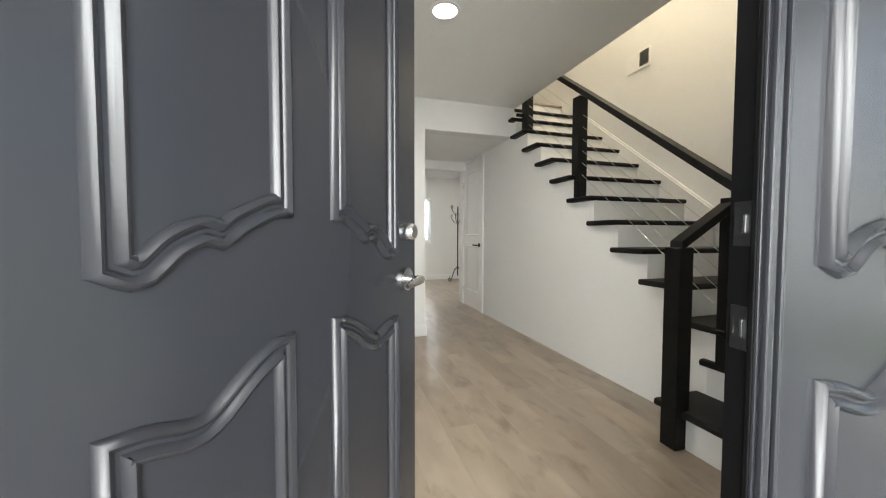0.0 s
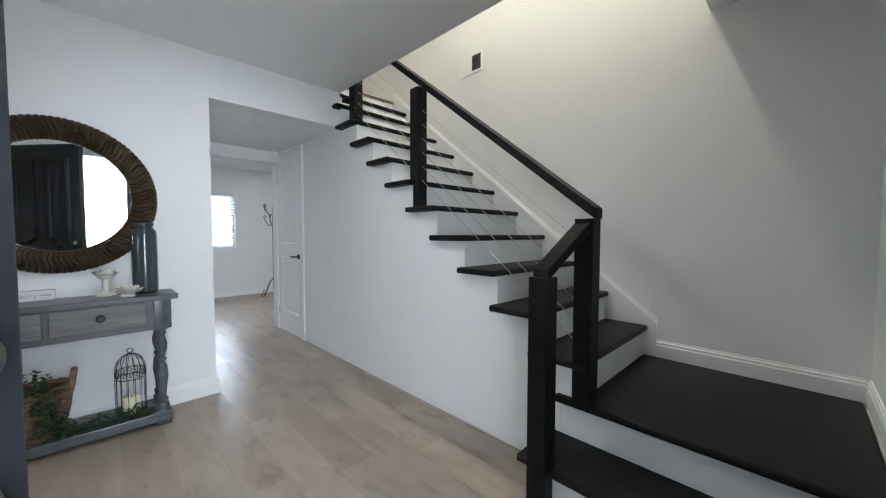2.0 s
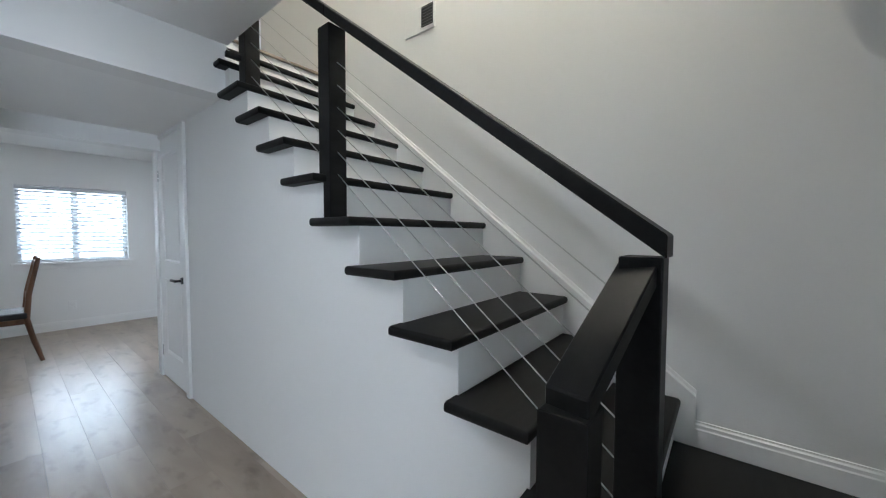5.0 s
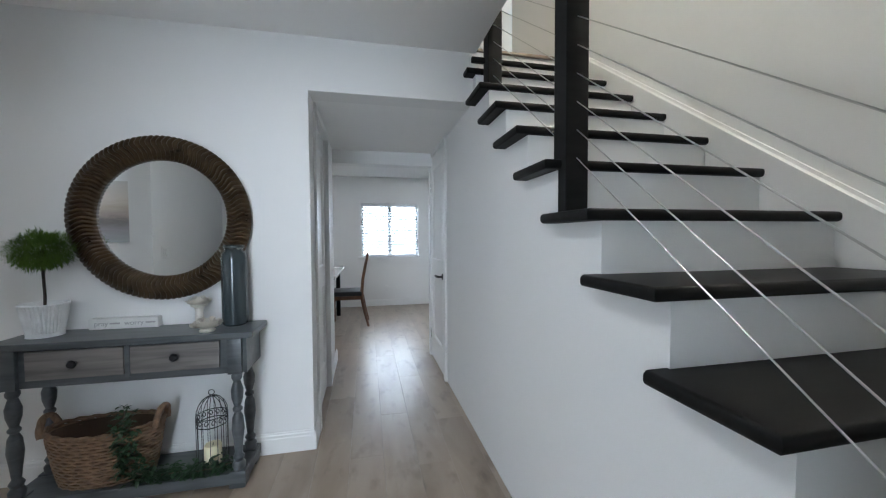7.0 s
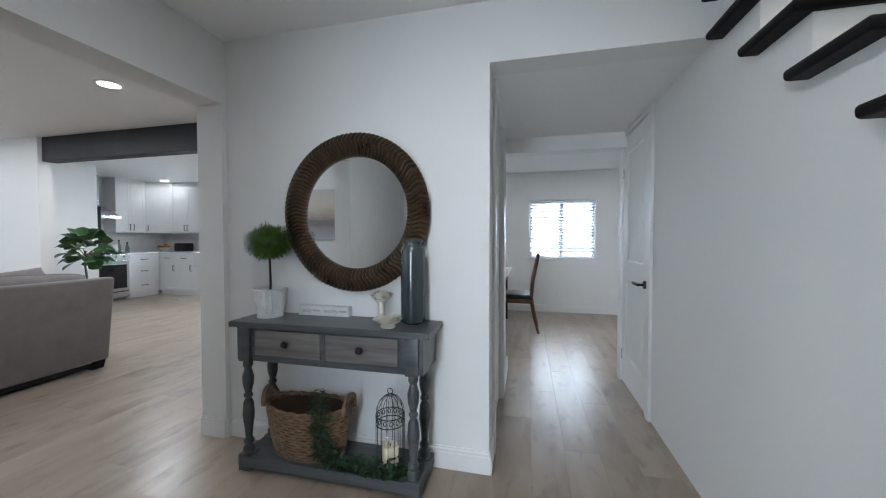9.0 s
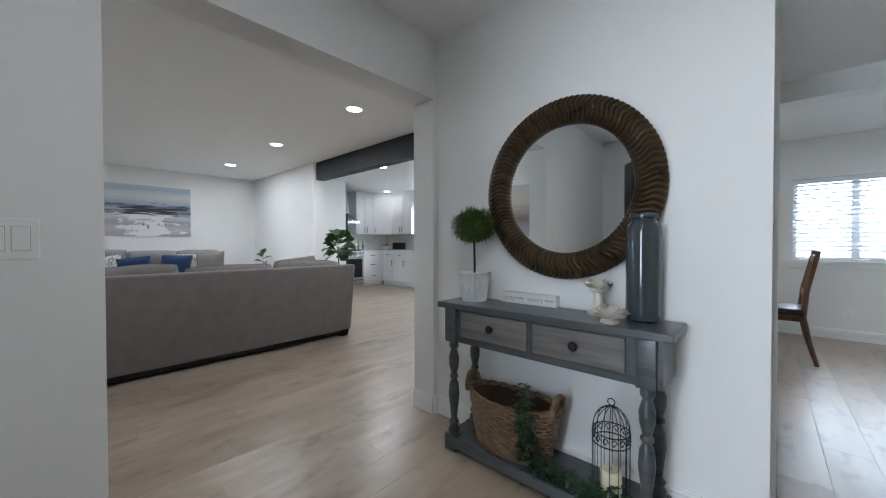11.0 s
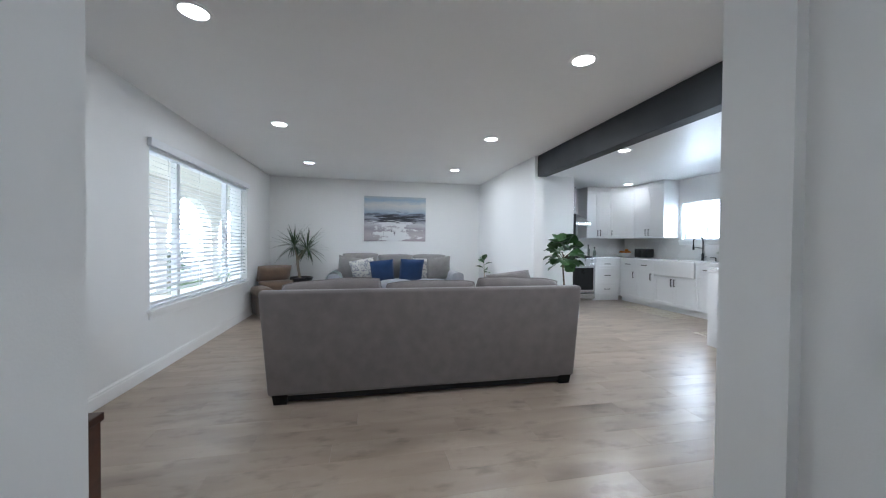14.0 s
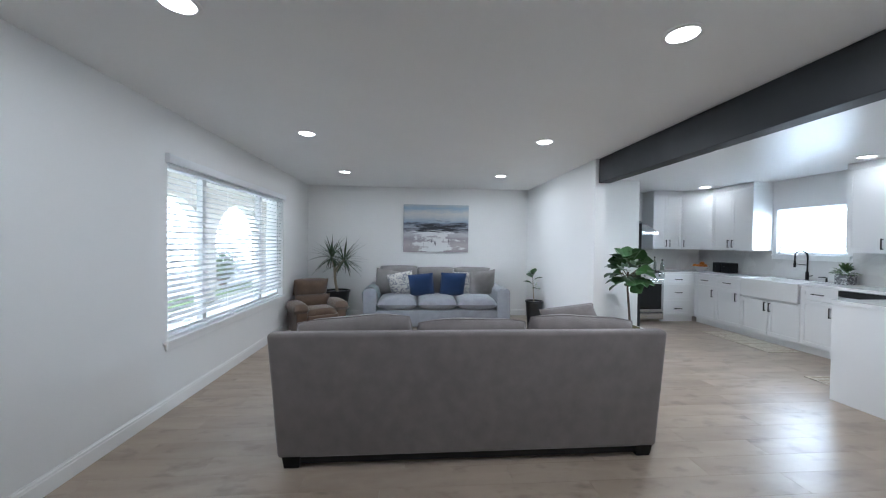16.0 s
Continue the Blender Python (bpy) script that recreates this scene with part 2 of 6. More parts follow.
def cushion(bm, w, d, h, puff=0.3, m=Matrix(), nx=10, ny=10, edge=0.03):
    """A soft slab, w by d by h, rounded and puffed in the middle, centred on the origin."""
    def side(sgn):
        grid = []
        for i in range(nx + 1):
            row = []
            for j in range(ny + 1):
                u, v = 2 * i / nx - 1, 2 * j / ny - 1
                f = (1 - abs(u) ** 2.6) ** 0.5 * (1 - abs(v) ** 2.6) ** 0.5
                z = h / 2 * ((1 - puff) * min(1, f * 2.2) + puff * f)
                k = 1 - edge * (1 - f)
                row.append((u * w / 2 * k, v * d / 2 * k, sgn * z))
            grid.append(row)
        return grid
    seen = {}

    def vert(c):
        key = tuple(round(q, 5) for q in c)
        if key not in seen:
            seen[key] = bm.verts.new(m @ Vector(c))
        return seen[key]
    for sgn in (1, -1):
        g = side(sgn)
        for i in range(nx):
            for j in range(ny):
                q = list(dict.fromkeys(vert(g[a][b]) for a, b in ((i, j), (i + 1, j), (i + 1, j + 1), (i, j + 1))))
                if len(q) > 2 and not bm.faces.get(q):
                    bm.faces.new(q if sgn > 0 else q[::-1])
    return bm


def wall(name, axis, t0, t1, a0, a1, z0, z1, holes=(), material=WALL, label="smooth white painted wall"):
    """A wall along axis from a0 to a1, thick from t0 to t1, with holes (a, b, low, high) right through it."""
    cut_a = sorted({a0, a1, *(h[0] for h in holes), *(h[1] for h in holes)})
    cut_z = sorted({z0, z1, *(h[2] for h in holes), *(h[3] for h in holes)})
    solid = {}
    for i in range(len(cut_a) - 1):
        for j in range(len(cut_z) - 1):
            ca, cz = (cut_a[i] + cut_a[i + 1]) / 2, (cut_z[j] + cut_z[j + 1]) / 2
            solid[i, j] = not any(h[0] < ca < h[1] and h[2] < cz < h[3] for h in holes)
    bm, seen = bmesh.new(), {}

    def v(t, a, z):
        key = (t, a, z)
        if key not in seen:
            seen[key] = bm.verts.new((a, t, z) if axis == "x" else (t, a, z))
        return seen[key]
    for (i, j), full in solid.items():
        if not full:
            continue
        p, q, r, s = cut_a[i], cut_a[i + 1], cut_z[j], cut_z[j + 1]
        for t in (t0, t1):
            bm.faces.new((v(t, p, r), v(t, q, r), v(t, q, s), v(t, p, s)))
        for di, dj, c in ((-1, 0, ((p, r), (p, s))), (1, 0, ((q, r), (q, s))), (0, -1, ((p, r), (q, r))), (0, 1, ((p, s), (q, s)))):
            if not solid.get((i + di, j + dj), False):
                (m, n), (o, u) = c
                bm.faces.new((v(t0, m, n), v(t0, o, u), v(t1, o, u), v(t1, m, n)))
    return setting(name, bm, material, label)


def baseboard(x0, y0, x1, y1, nx, ny, z=0.0, h=0.115):
    """A moulded skirting from one point to the other, standing out along (nx, ny)."""
    bm = bmesh.new()
    prof = [(0, 0), (0.014, 0), (0.014, h - 0.032), (0.011, h - 0.026), (0.011, h - 0.014), (0.006, h - 0.008), (0.005, h), (0, h)]
    ends = []
    for px, py in ((x0, y0), (x1, y1)):
        ends.append([bm.verts.new((px + nx * o, py + ny * o, z + k)) for o, k in prof])
    n = len(prof)
    for k in range(n):
        bm.faces.new((ends[0][k], ends[0][(k + 1) % n], ends[1][(k + 1) % n], ends[1][k]))
    bm.faces.new(ends[0])
    bm.faces.new(ends[1][::-1])
    return setting("baseboard", bm, TRIM, "white moulded baseboard along the wall", "baseboard")

# ---- setting ----
LIV, FOY, HALL, DIN, UP = 2.44, 2.35, 2.05, 2.28, 4.9
NORTH, SOUTH, WEST = 5.55, 1.38, -6.15

setting("floor", bx(-6.4, 4.6, 0.9, 9.5, -0.2, -0.006), mat("subfloor", (0.16, 0.13, 0.10), 0.7, bump=0.1), "pale oak plank floor through all rooms", "floor")

# front wall of the entrance with the double door
wall("wall_front", "x", 0.98, 1.14, 0.505, 4.1, 0, UP, [(0.775, 2.80, -0.001, 2.06)])
wall("wall_window", "x", 1.14, SOUTH, -6.4, 0.505, 0, LIV + 0.2, [(-4.88, -2.39, 0.58, 2.03)])
wall("wall_living_west", "y", -6.4, WEST, SOUTH, 9.3, 0, LIV + 0.2)
wall("wall_living_north", "x", NORTH, NORTH + 0.13, WEST, -3.55, 0, LIV + 0.2)
wall("wall_opening", "y", 0.33, 0.505, SOUTH, 9.3, 0, LIV + 0.2, [(2.72, 4.215, -0.001, 1.975)])
wall("wall_console", "x", 4.25, 4.40, 0.505, 2.065, 0, FOY + 0.2)
wall("wall_hall_header", "x", 4.25, 4.40, 2.065, 3.04, HALL, FOY + 0.2)
wall("wall_hall_left", "y", 1.93, 2.065, 4.40, 5.62, 0, DIN + 0.2, [(4.47, 5.12, -0.001, 2.0)])
wall("wall_dining_header", "x", 5.62, 5.76, 2.065, 3.04, 1.925, DIN + 0.2)
wall("wall_dining_near", "x", 5.62, 5.76, 0.505, 1.93, 0, DIN + 0.2)
wall("wall_dining", "x", 8.50, 8.68, 0.505, 4.6, 0, DIN + 0.2, [(2.275, 3.29, 0.87, 1.815)])
wall("wall_dining_east", "y", 4.4, 4.6, 5.76, 8.50, 0, DIN + 0.2)
wall("wall_dining_stair", "x", 5.76, 5.86, 3.04, 4.4, 0, DIN + 0.2)
wall("wall_kitchen", "x", 9.12, 9.30, WEST, 0.33, 0, LIV + 0.2, [(-4.60, -3.66, 1.285, 1.985)])
wall("wall_stair_far", "y", 3.93, 4.1, 1.14, 5.76, 0, UP)
wall("wall_upper_west", "y", 2.9, 3.02, 1.14, 9.0, 2.62, UP)
wall("wall_upper_north", "x", 5.86, 6.0, 3.02, 4.1, 2.6, UP)

setting("ceiling_living", bx(-6.4, 0.34, 1.2, 5.66, LIV, LIV + 0.1), CEIL, "flat white living room ceiling", "ceiling")
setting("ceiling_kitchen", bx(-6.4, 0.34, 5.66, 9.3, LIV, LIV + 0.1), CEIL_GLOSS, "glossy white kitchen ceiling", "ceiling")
bm = bmesh.new()
box(bm, 0.50, 3.045, 1.14, 4.25, FOY, FOY + 0.25)
box(bm, 3.045, 3.93, 1.14, 1.775, FOY, FOY + 0.25)
setting("ceiling_foyer", bm, CEIL, "flat white entrance ceiling beside the stairwell", "ceiling")
setting("ceiling_hall", bx(2.065, 3.045, 4.40, 5.62, HALL, HALL + 0.5), CEIL, "low white hallway ceiling", "ceiling")
setting("ceiling_dining", bx(0.5, 4.6, 5.76, 8.6, DIN, DIN + 0.1), CEIL, "flat white dining room ceiling", "ceiling")
setting("ceiling_upper", bx(2.9, 4.1, 1.0, 6.0, UP, UP + 0.1), CEIL, "flat white upper ceiling over the stairwell", "ceiling")

# dark beam between living room and kitchen
setting("beam", bx(-3.545, 0.329, 5.59, 5.73, 2.145, LIV - 0.002, 0.006), BEAMPAINT, "charcoal painted boxed ceiling beam", "beam")

for a in ((-6.15, 1.38, 0.33, 1.38, 0, 1), (WEST, SOUTH + 0.014, WEST, NORTH, 1, 0), (WEST, NORTH, -3.55, NORTH, 0, -1), (-3.55, NORTH, -3.55, NORTH + 0.13, 1, 0),
          (0.33, 1.40, 0.33, 2.72, -1, 0), (0.505, 1.15, 0.505, 2.72, 1, 0), (0.33, 2.72, 0.505, 2.72, 0, 1), (0.33, 4.215, 0.505, 4.215, 0, -1), (0.505, 4.215, 0.505, 4.25, 1, 0),
          (0.52, 4.25, 2.065, 4.25, 0, -1), (2.065, 4.236, 2.065, 4.40, 1, 0), (0.33, 4.215, 0.33, 7.18, -1, 0), (2.065, 5.19, 2.065, 5.76, 1, 0), (0.51, 8.5, 4.4, 8.5, 0, -1),
          (0.52, 1.14, 0.70, 1.14, 0, 1)):
    baseboard(*a)

# ---- stairs ----
RISE, RUN, NOSE = 0.1860, 0.2375, 2.272
SX0, SX1 = 3.03, 3.93


def nose_y(n):
    return NOSE + RUN * (n - 5)


def top_z(n):
    return RISE * (n - 1)


bm = bmesh.new()
pts = [(2.155, 0), (2.155, top_z(3) - 0.03)]
for n in range(4, 15):
    y = nose_y(n) + 0.022
    pts += [(y, top_z(n - 1) - 0.03), (y, top_z(n) - 0.03)]
pts += [(5.90, top_z(14) - 0.03), (5.90, 0)]
ring = [bm.verts.new((SX0, y, z)) for y, z in pts]
bm.faces.new(ring)
ext = bmesh.ops.extrude_face_region(bm, geom=bm.faces[:])
bmesh.ops.translate(bm, vec=(SX1 - 0.002 - SX0, 0, 0), verts=[v for v in ext["geom"] if isinstance(v, bmesh.types.BMVert)])
box(bm, SX0, SX1 - 0.002, 1.142, 2.154, 0, top_z(3) - 0.03)
box(bm, 2.768, SX0, 1.142, 2.154, 0, top_z(2) - 0.03)
stair = tagged(part("staircase", bm, WALL, None), "white painted staircase with black wooden treads", "stairs", "", "structure")


def tread(x0, x1, y0, y1, z, round_x=True):
    bm = bmesh.new()
    vs = box(bm, x0, x1, y0, y1, z - 0.034, z)
    es = [e for e in bm.edges if abs(e.verts[0].co.y - e.verts[1].co.y) < 1e-4 and abs(e.verts[0].co.x - e.verts[1].co.x) > 0.05 and e.verts[0].co.y < y0 + 0.01]
    es += [e for e in bm.edges if abs(e.verts[0].co.x - e.verts[1].co.x) < 1e-4 and abs(e.verts[0].co.y - e.verts[1].co.y) > 0.05 and e.verts[0].co.x < x0 + 0.01]
    bmesh.ops.bevel(bm, geom=es, offset=0.013, segments=3, affect="EDGES", profile=0.5)
    return part("tread", bm, BLACKWOOD, stair, "black stained wooden tread", 40)


tread(2.738, SX0, 1.165, 2.205, top_z(2))
tread(2.995, SX1 - 0.016, 1.158, 2.07 + 0.10, top_z(3))
for n in range(4, 15):
    tread(2.968, SX1 - 0.022, nose_y(n), nose_y(n) + RUN + 0.03, top_z(n))
# upper floor edge
setting("upper_floor", bx(3.03, 3.928, nose_y(15) + 0.022, 5.9, top_z(15) - 0.15, top_z(15) - 0.0205), WALL, "white painted edge of the upper floor", "floor")
setting("upper_floor_nosing", bx(3.03, 3.928, nose_y(15), 5.86, top_z(15) - 0.02, top_z(15), 0.006), FLOOR, "pale oak nosing of the upper landing", "floor")

# skirting that follows the slope of the stairs
bm = bmesh.new()
slope = RISE / RUN
y0, y1 = nose_y(4) - 0.05, nose_y(15)
low = [(y0, top_z(3)), (y1, top_z(3) + slope * (y1 - y0))]
prof = [(0.0, 0.0), (0.016, 0.0), (0.016, 0.235), (0.010, 0.245), (0.008, 0.26), (0.0, 0.26)]
rings = [[bm.verts.new((SX1 - o, y, z - 0.03 + k)) for o, k in prof] for y, z in low]
for k in range(len(prof)):
    j = (k + 1) % len(prof)
    bm.faces.new((rings[0][k], rings[0][j], rings[1][j], rings[1][k]))
bm.faces.new(rings[0]), bm.faces.new(rings[1][::-1])
setting("trim_stair", bm, TRIM, "white sloping skirting board beside the stairs", "trim")
baseboard(SX1, 1.154, SX1, y0, -1, 0, top_z(3), 0.105)
baseboard(SX1, 1.14, 2.975, 1.14, 0, 1, top_z(3), 0.105)

# railing with black posts, rail boards and steel cables
rail = thing("stair_railing", "black wooden stair railing with thin steel cables", "railing")


def post(x, y, z0, z1, s=0.041, label=""):
    return part("post", bx(x - s, x + s, y - s, y + s, z0, z1, 0.004), BLACKWOOD, rail, label)


def board(p, q, w, h):
    """A rail board w wide and h high between two points on its top line."""
    p, q = Vector(p), Vector(q)
    d = (q - p)
    side = Vector((d.y, -d.x, 0)).normalized() * w / 2
    bm = bmesh.new()
    a = [bm.verts.new(v) for v in (p + side, p - side, p - side - Vector((0, 0, h)), p + side - Vector((0, 0, h)))]
    b = [bm.verts.new(v) for v in (q + side, q - side, q - side - Vector((0, 0, h)), q + side - Vector((0, 0, h)))]
    for k in range(4):
        j = (k + 1) % 4
        bm.faces.new((a[k], a[j], b[j], b[k]))
    bm.faces.new(a[::-1]), bm.faces.new(b)
    bmesh.ops.recalc_face_normals(bm, faces=bm.faces)
    bmesh.ops.bevel(bm, geom=bm.edges[:], offset=0.003, segments=1, affect="EDGES")
    return part("rail_board", bm, BLACKWOOD, rail)


P1, P2, P3, P4 = (2.745, 2.096), (3.02, 2.04), (3.072, 3.235), (3.09, nose_y(12) + 0.13)
RS = RISE / RUN - 0.018
RAIL = 1.237
post(*P1, 0, 0.955)
post(*P2, top_z(3), RAIL - 0.045)
post(*P3, top_z(8), RAIL + RS * (P3[1] - P2[1]) - 0.05)
post(*P4, top_z(12), RAIL + RS * (P4[1] - P2[1]) - 0.05)
board((P1[0] - 0.018, P1[1] + 0.002, 0.985), (P2[0] - 0.02, P2[1] + 0.006, 1.185), 0.078, 0.045)
board((P2[0], P2[1] - 0.047, RAIL), (P3[0], P3[1], RAIL + RS * (P3[1] - P2[1] + 0.047)), 0.074, 0.048)
board((P3[0], P3[1], RAIL + RS * (P3[1] - P2[1] + 0.047)), (P4[0], P4[1] + 0.3, RAIL + RS * (P4[1] + 0.347 - P2[1])), 0.074, 0.048)
for k in range(6):
    z = 0.603 + 0.093 * k
    q = P4[1] + 0.5
    part("cable", bar([(P2[0], P2[1], z), (P3[0], P3[1], z + RS * (P3[1] - P2[1])), (P4[0], q, z + RS * (q - P2[1]))], 0.0019, 6), CABLE, rail, "thin steel cable")
part("mounting_bracket", bx(P4[0] - 0.125, P4[0] - 0.045, P4[1] - 0.012, P4[1] + 0.012, top_z(13) - 0.03, top_z(13), 0.004), BLACKWOOD, rail)

# ---- doors and windows ----
def curve_panel(x0, x1, z0, z1, low, high, inner_right):
    """Outline of a door panel whose ends rise and dip in an ogee; inner_right: the high side of the wave is at x1."""
    n = 22

    def smooth(v):
        v = max(0.0, min(1.0, v))
        return v * v * (3 - 2 * v)

    def rise(u):
        u = u if inner_right else 1 - u
        return 0.5 * smooth(u / 0.55) + 0.5 * smooth((u - 0.5) / 0.5) - 0.25 * math.exp(-((u - 0.12) / 0.1) ** 2) - 0.14 * math.exp(-((u - 0.55) / 0.06) ** 2)

    def sag(u):
        u = u if inner_right else 1 - u
        return smooth((u - 0.4) / 0.6) - 0.45 * math.exp(-((u - 0.38) / 0.22) ** 2)
    pts = [(x0 + (x1 - x0) * i / n, z0 + low * rise(i / n)) for i in range(n + 1)]
    pts += [(x1 - (x1 - x0) * i / n, z1 + high * sag(1 - i / n)) for i in range(n + 1)]
    return pts


MOULD = [(0.0, 0.0), (0.003, 0.009), (0.010, 0.013), (0.017, 0.009), (0.021, 0.004), (0.026, 0.004), (0.030, 0.010), (0.036, 0.014), (0.043, 0.010), (0.047, 0.0)]


def entry_leaf(name, width, m, thick, label):
    """A panelled leaf from x = 0 to width, hinged at x = 0."""
    ob = thing(name, label, "door", m, "", "structure")
    part("slab", bx(0.0, width, 0, thick, 0.012, 2.03, 0.002), DOORPAINT, ob)
    for side in (0, 1):
        x0, x1 = (0.211, 0.493) if side == 0 else (0.600, 0.870)
        for z0, z1, lo, hi in ((0.984, 1.86, 0.079, 0.0), (0.20, 0.768, 0.0, 0.050)):
            path = curve_panel(x0 + 0.02, x1 - 0.02, z0, z1, lo, hi, side == 0)
            for back in (0, 1):
                bm = sweep(bmesh.new(), [((o - 0.024) * 0.95, h) for o, h in MOULD], path)
                if back:
                    bmesh.ops.transform(bm, matrix=Matrix.Translation((0, thick, 0)) @ Matrix.Diagonal((1, -1, 1, 1)), verts=bm.verts)
                part("panel_moulding", bm, DOORPAINT, ob, "", 50)
    return ob


LEAF = 0.984
HX, HY = 0.80, 1.14
leaf = entry_leaf("door_1", LEAF, pose(HX, HY, 0, 0, 0, 50.5), 0.045, "open charcoal panelled entrance door leaf")
for z, r in ((1.023, 0.026), (0.885, 0.033)):
    part("rosette", turned([(r * 0.2, -0.032), (r * 0.75, -0.031), (r * 0.92, -0.022), (r, -0.009), (r, -0.001), (r, 0.046), (r * 0.9, 0.06), (r * 0.6, 0.066), (0, 0.066)] if r < 0.03 else
         [(0, -0.012), (r, -0.009), (r, 0.0), (r, 0.054), (r * 0.5, 0.058), (0, 0.058)], 28, Matrix.Translation((LEAF - 0.062, 0, z)) @ pose(0, 0, 0, -90, 0, 0)), STEEL, leaf, "brushed steel lock rosette", 35)
for sgn in (1, -1):
    y = -0.01 if sgn > 0 else 0.055
    bm = bmesh.new()
    tube(bm, [(LEAF - 0.062, y, 0.885), (LEAF - 0.062, y - 0.022 * sgn, 0.885), (LEAF - 0.064, y - 0.034 * sgn, 0.885)], [0.013, 0.011, 0.013], 14)
    tube(bm, [(LEAF - 0.055, y - 0.036 * sgn, 0.885), (LEAF - 0.09, y - 0.039 * sgn, 0.883), (LEAF - 0.11, y - 0.036 * sgn, 0.879), (LEAF - 0.13, y - 0.033 * sgn, 0.874)], [0.013, 0.012, 0.0105, 0.006], 14)
    part("lever", bm, STEEL, leaf, "brushed steel lever", 50)
part("latch_plate", bx(LEAF - 0.0005, LEAF + 0.0015, 0.010, 0.035, 0.84, 0.93), STEEL, leaf)

DARKSTEEL = mat("dull_steel", (0.022, 0.022, 0.024), 0.45, 0.5, bump=0.1)
RUBBER = mat("black_door_edge", (0.004, 0.004, 0.0045), 0.6, bump=0.1, scale=60, spec=0.12)
leaf2 = entry_leaf("door_2", LEAF, pose(2.768, 1.135, 0, 0, 0, 174.0), 0.045, "charcoal panelled entrance door leaf standing ajar")
for x, w, h in ((LEAF - 0.012, 0.016, 0.010), (LEAF - 0.036, 0.010, 0.008)):
    part("astragal", bx(x - w / 2, x + w / 2, 0.044, 0.045 + h, 0.012, 2.03, 0.004), DOORPAINT, leaf2)
part("edge_strip", bx(LEAF, LEAF + 0.003, 0.001, 0.044, 0.012, 2.03, 0.001), RUBBER, leaf2, "black door edge")
part("edge_groove", bx(LEAF + 0.003, LEAF + 0.006, 0.036, 0.043, 0.012, 2.03, 0.001), RUBBER, leaf2, "black weatherstrip")
for z in (1.032, 0.872):
    plate = part("strike_plate", bx(LEAF + 0.0028, LEAF + 0.0045, 0.008, 0.034, z - 0.034, z + 0.034, 0.0008), DARKSTEEL, leaf2, "dull steel strike plate")
    part("slot", bx(LEAF + 0.004, LEAF + 0.005, 0.012, 0.026, z - 0.015, z + 0.015), DARKGAP, plate, "black latch hole")
    part("strike_lip", bx(LEAF + 0.004, LEAF + 0.008, 0.025, 0.029, z - 0.014, z + 0.014, 0.001), STEEL, plate, "bright steel lip")
for z in (0.30, 1.00, 1.76):
    part("hinge", bar([(-0.004, -0.010, z - 0.05), (-0.004, -0.010, z + 0.05)], 0.008, 10), BLACKMETAL, leaf2, "dark bronze hinge")

frame_bm = bmesh.new()
box(frame_bm, 0.775, 0.796, 1.0, 1.139, 0, 2.059)
box(frame_bm, 2.773, 2.799, 1.0, 1.139, 0, 2.059)
box(frame_bm, 0.796, 2.773, 1.0, 1.139, 2.035, 2.059)
setting("door_frame_entry", frame_bm, TRIM, "white painted entrance door frame", "door frame")
bm = bmesh.new()
for x0, x1, z0, z1 in ((0.705, 0.775, 0, 2.13), (2.80, 2.87, 0.19, 2.13), (0.775, 2.80, 2.06, 2.13)):
    box(bm, x0, x1, 1.141, 1.157, z0, z1, 0.004)
setting("trim_entry", bm, TRIM, "white flat casing round the entrance door", "trim")
setting("door_threshold", bx(0.775, 2.80, 0.96, 1.15, -0.004, 0.012, 0.003), mat("threshold_metal", (0.30, 0.28, 0.25), 0.4, 0.8, bump=0.05), "dark metal threshold under the entrance door", "threshold")


def room_door(name, m, width, height, label, lever_x):
    """A white two-panel door from x = 0 to width; its face looks towards -y."""
    ob = thing(name, label, "door", m, "", "structure")
    bm = bmesh.new()
    st, d = 0.105, 0.010
    xs = [0.0, st, width - st, width]
    zs = [0.012, 0.23, 0.86, 1.0, height - 0.13, height]
    for i in range(3):
        for j in range(5):
            inset = i == 1 and j in (1, 3)
            box(bm, xs[i], xs[i + 1], (d if inset else 0), 0.035, zs[j], zs[j + 1])
    part("slab", bm, TRIM, ob)
    for z0, z1 in ((0.23, 0.86), (1.0, height - 0.13)):
        bm = sweep(bmesh.new(), [(0.0, -0.004), (0.006, 0.002), (0.014, -0.001), (0.022, -0.009)], [(st, z0), (st, z1), (width - st, z1), (width - st, z0)])
        part("panel_moulding", bm, TRIM, ob)
    if lever_x is None:
        return ob
    s = 1 if lever_x < width / 2 else -1
    bm = turned([(0, 0.012), (0.026, 0.010), (0.027, 0.0), (0, 0.0)], 20, Matrix.Translation((lever_x, 0, 0.875)) @ pose(0, 0, 0, 90, 0, 0))
    tube(bm, [(lever_x, 0, 0.875), (lever_x, -0.045, 0.875)], 0.009, 10)
    box(bm, min(lever_x - 0.01 * s, lever_x + 0.115 * s), max(lever_x - 0.01 * s, lever_x + 0.115 * s), -0.055, -0.040, 0.866, 0.884, 0.004)
    part("lever", bm, BLACKMETAL, ob, "black lever handle", 40)
    for z in (0.23, 1.72):
        x = 0.0 if lever_x > width / 2 else width
        part("hinge", bx(x - 0.012, x + 0.012, -0.006, 0.004, z - 0.045, z + 0.045, 0.002), STEEL, ob, "steel hinge")
    return ob


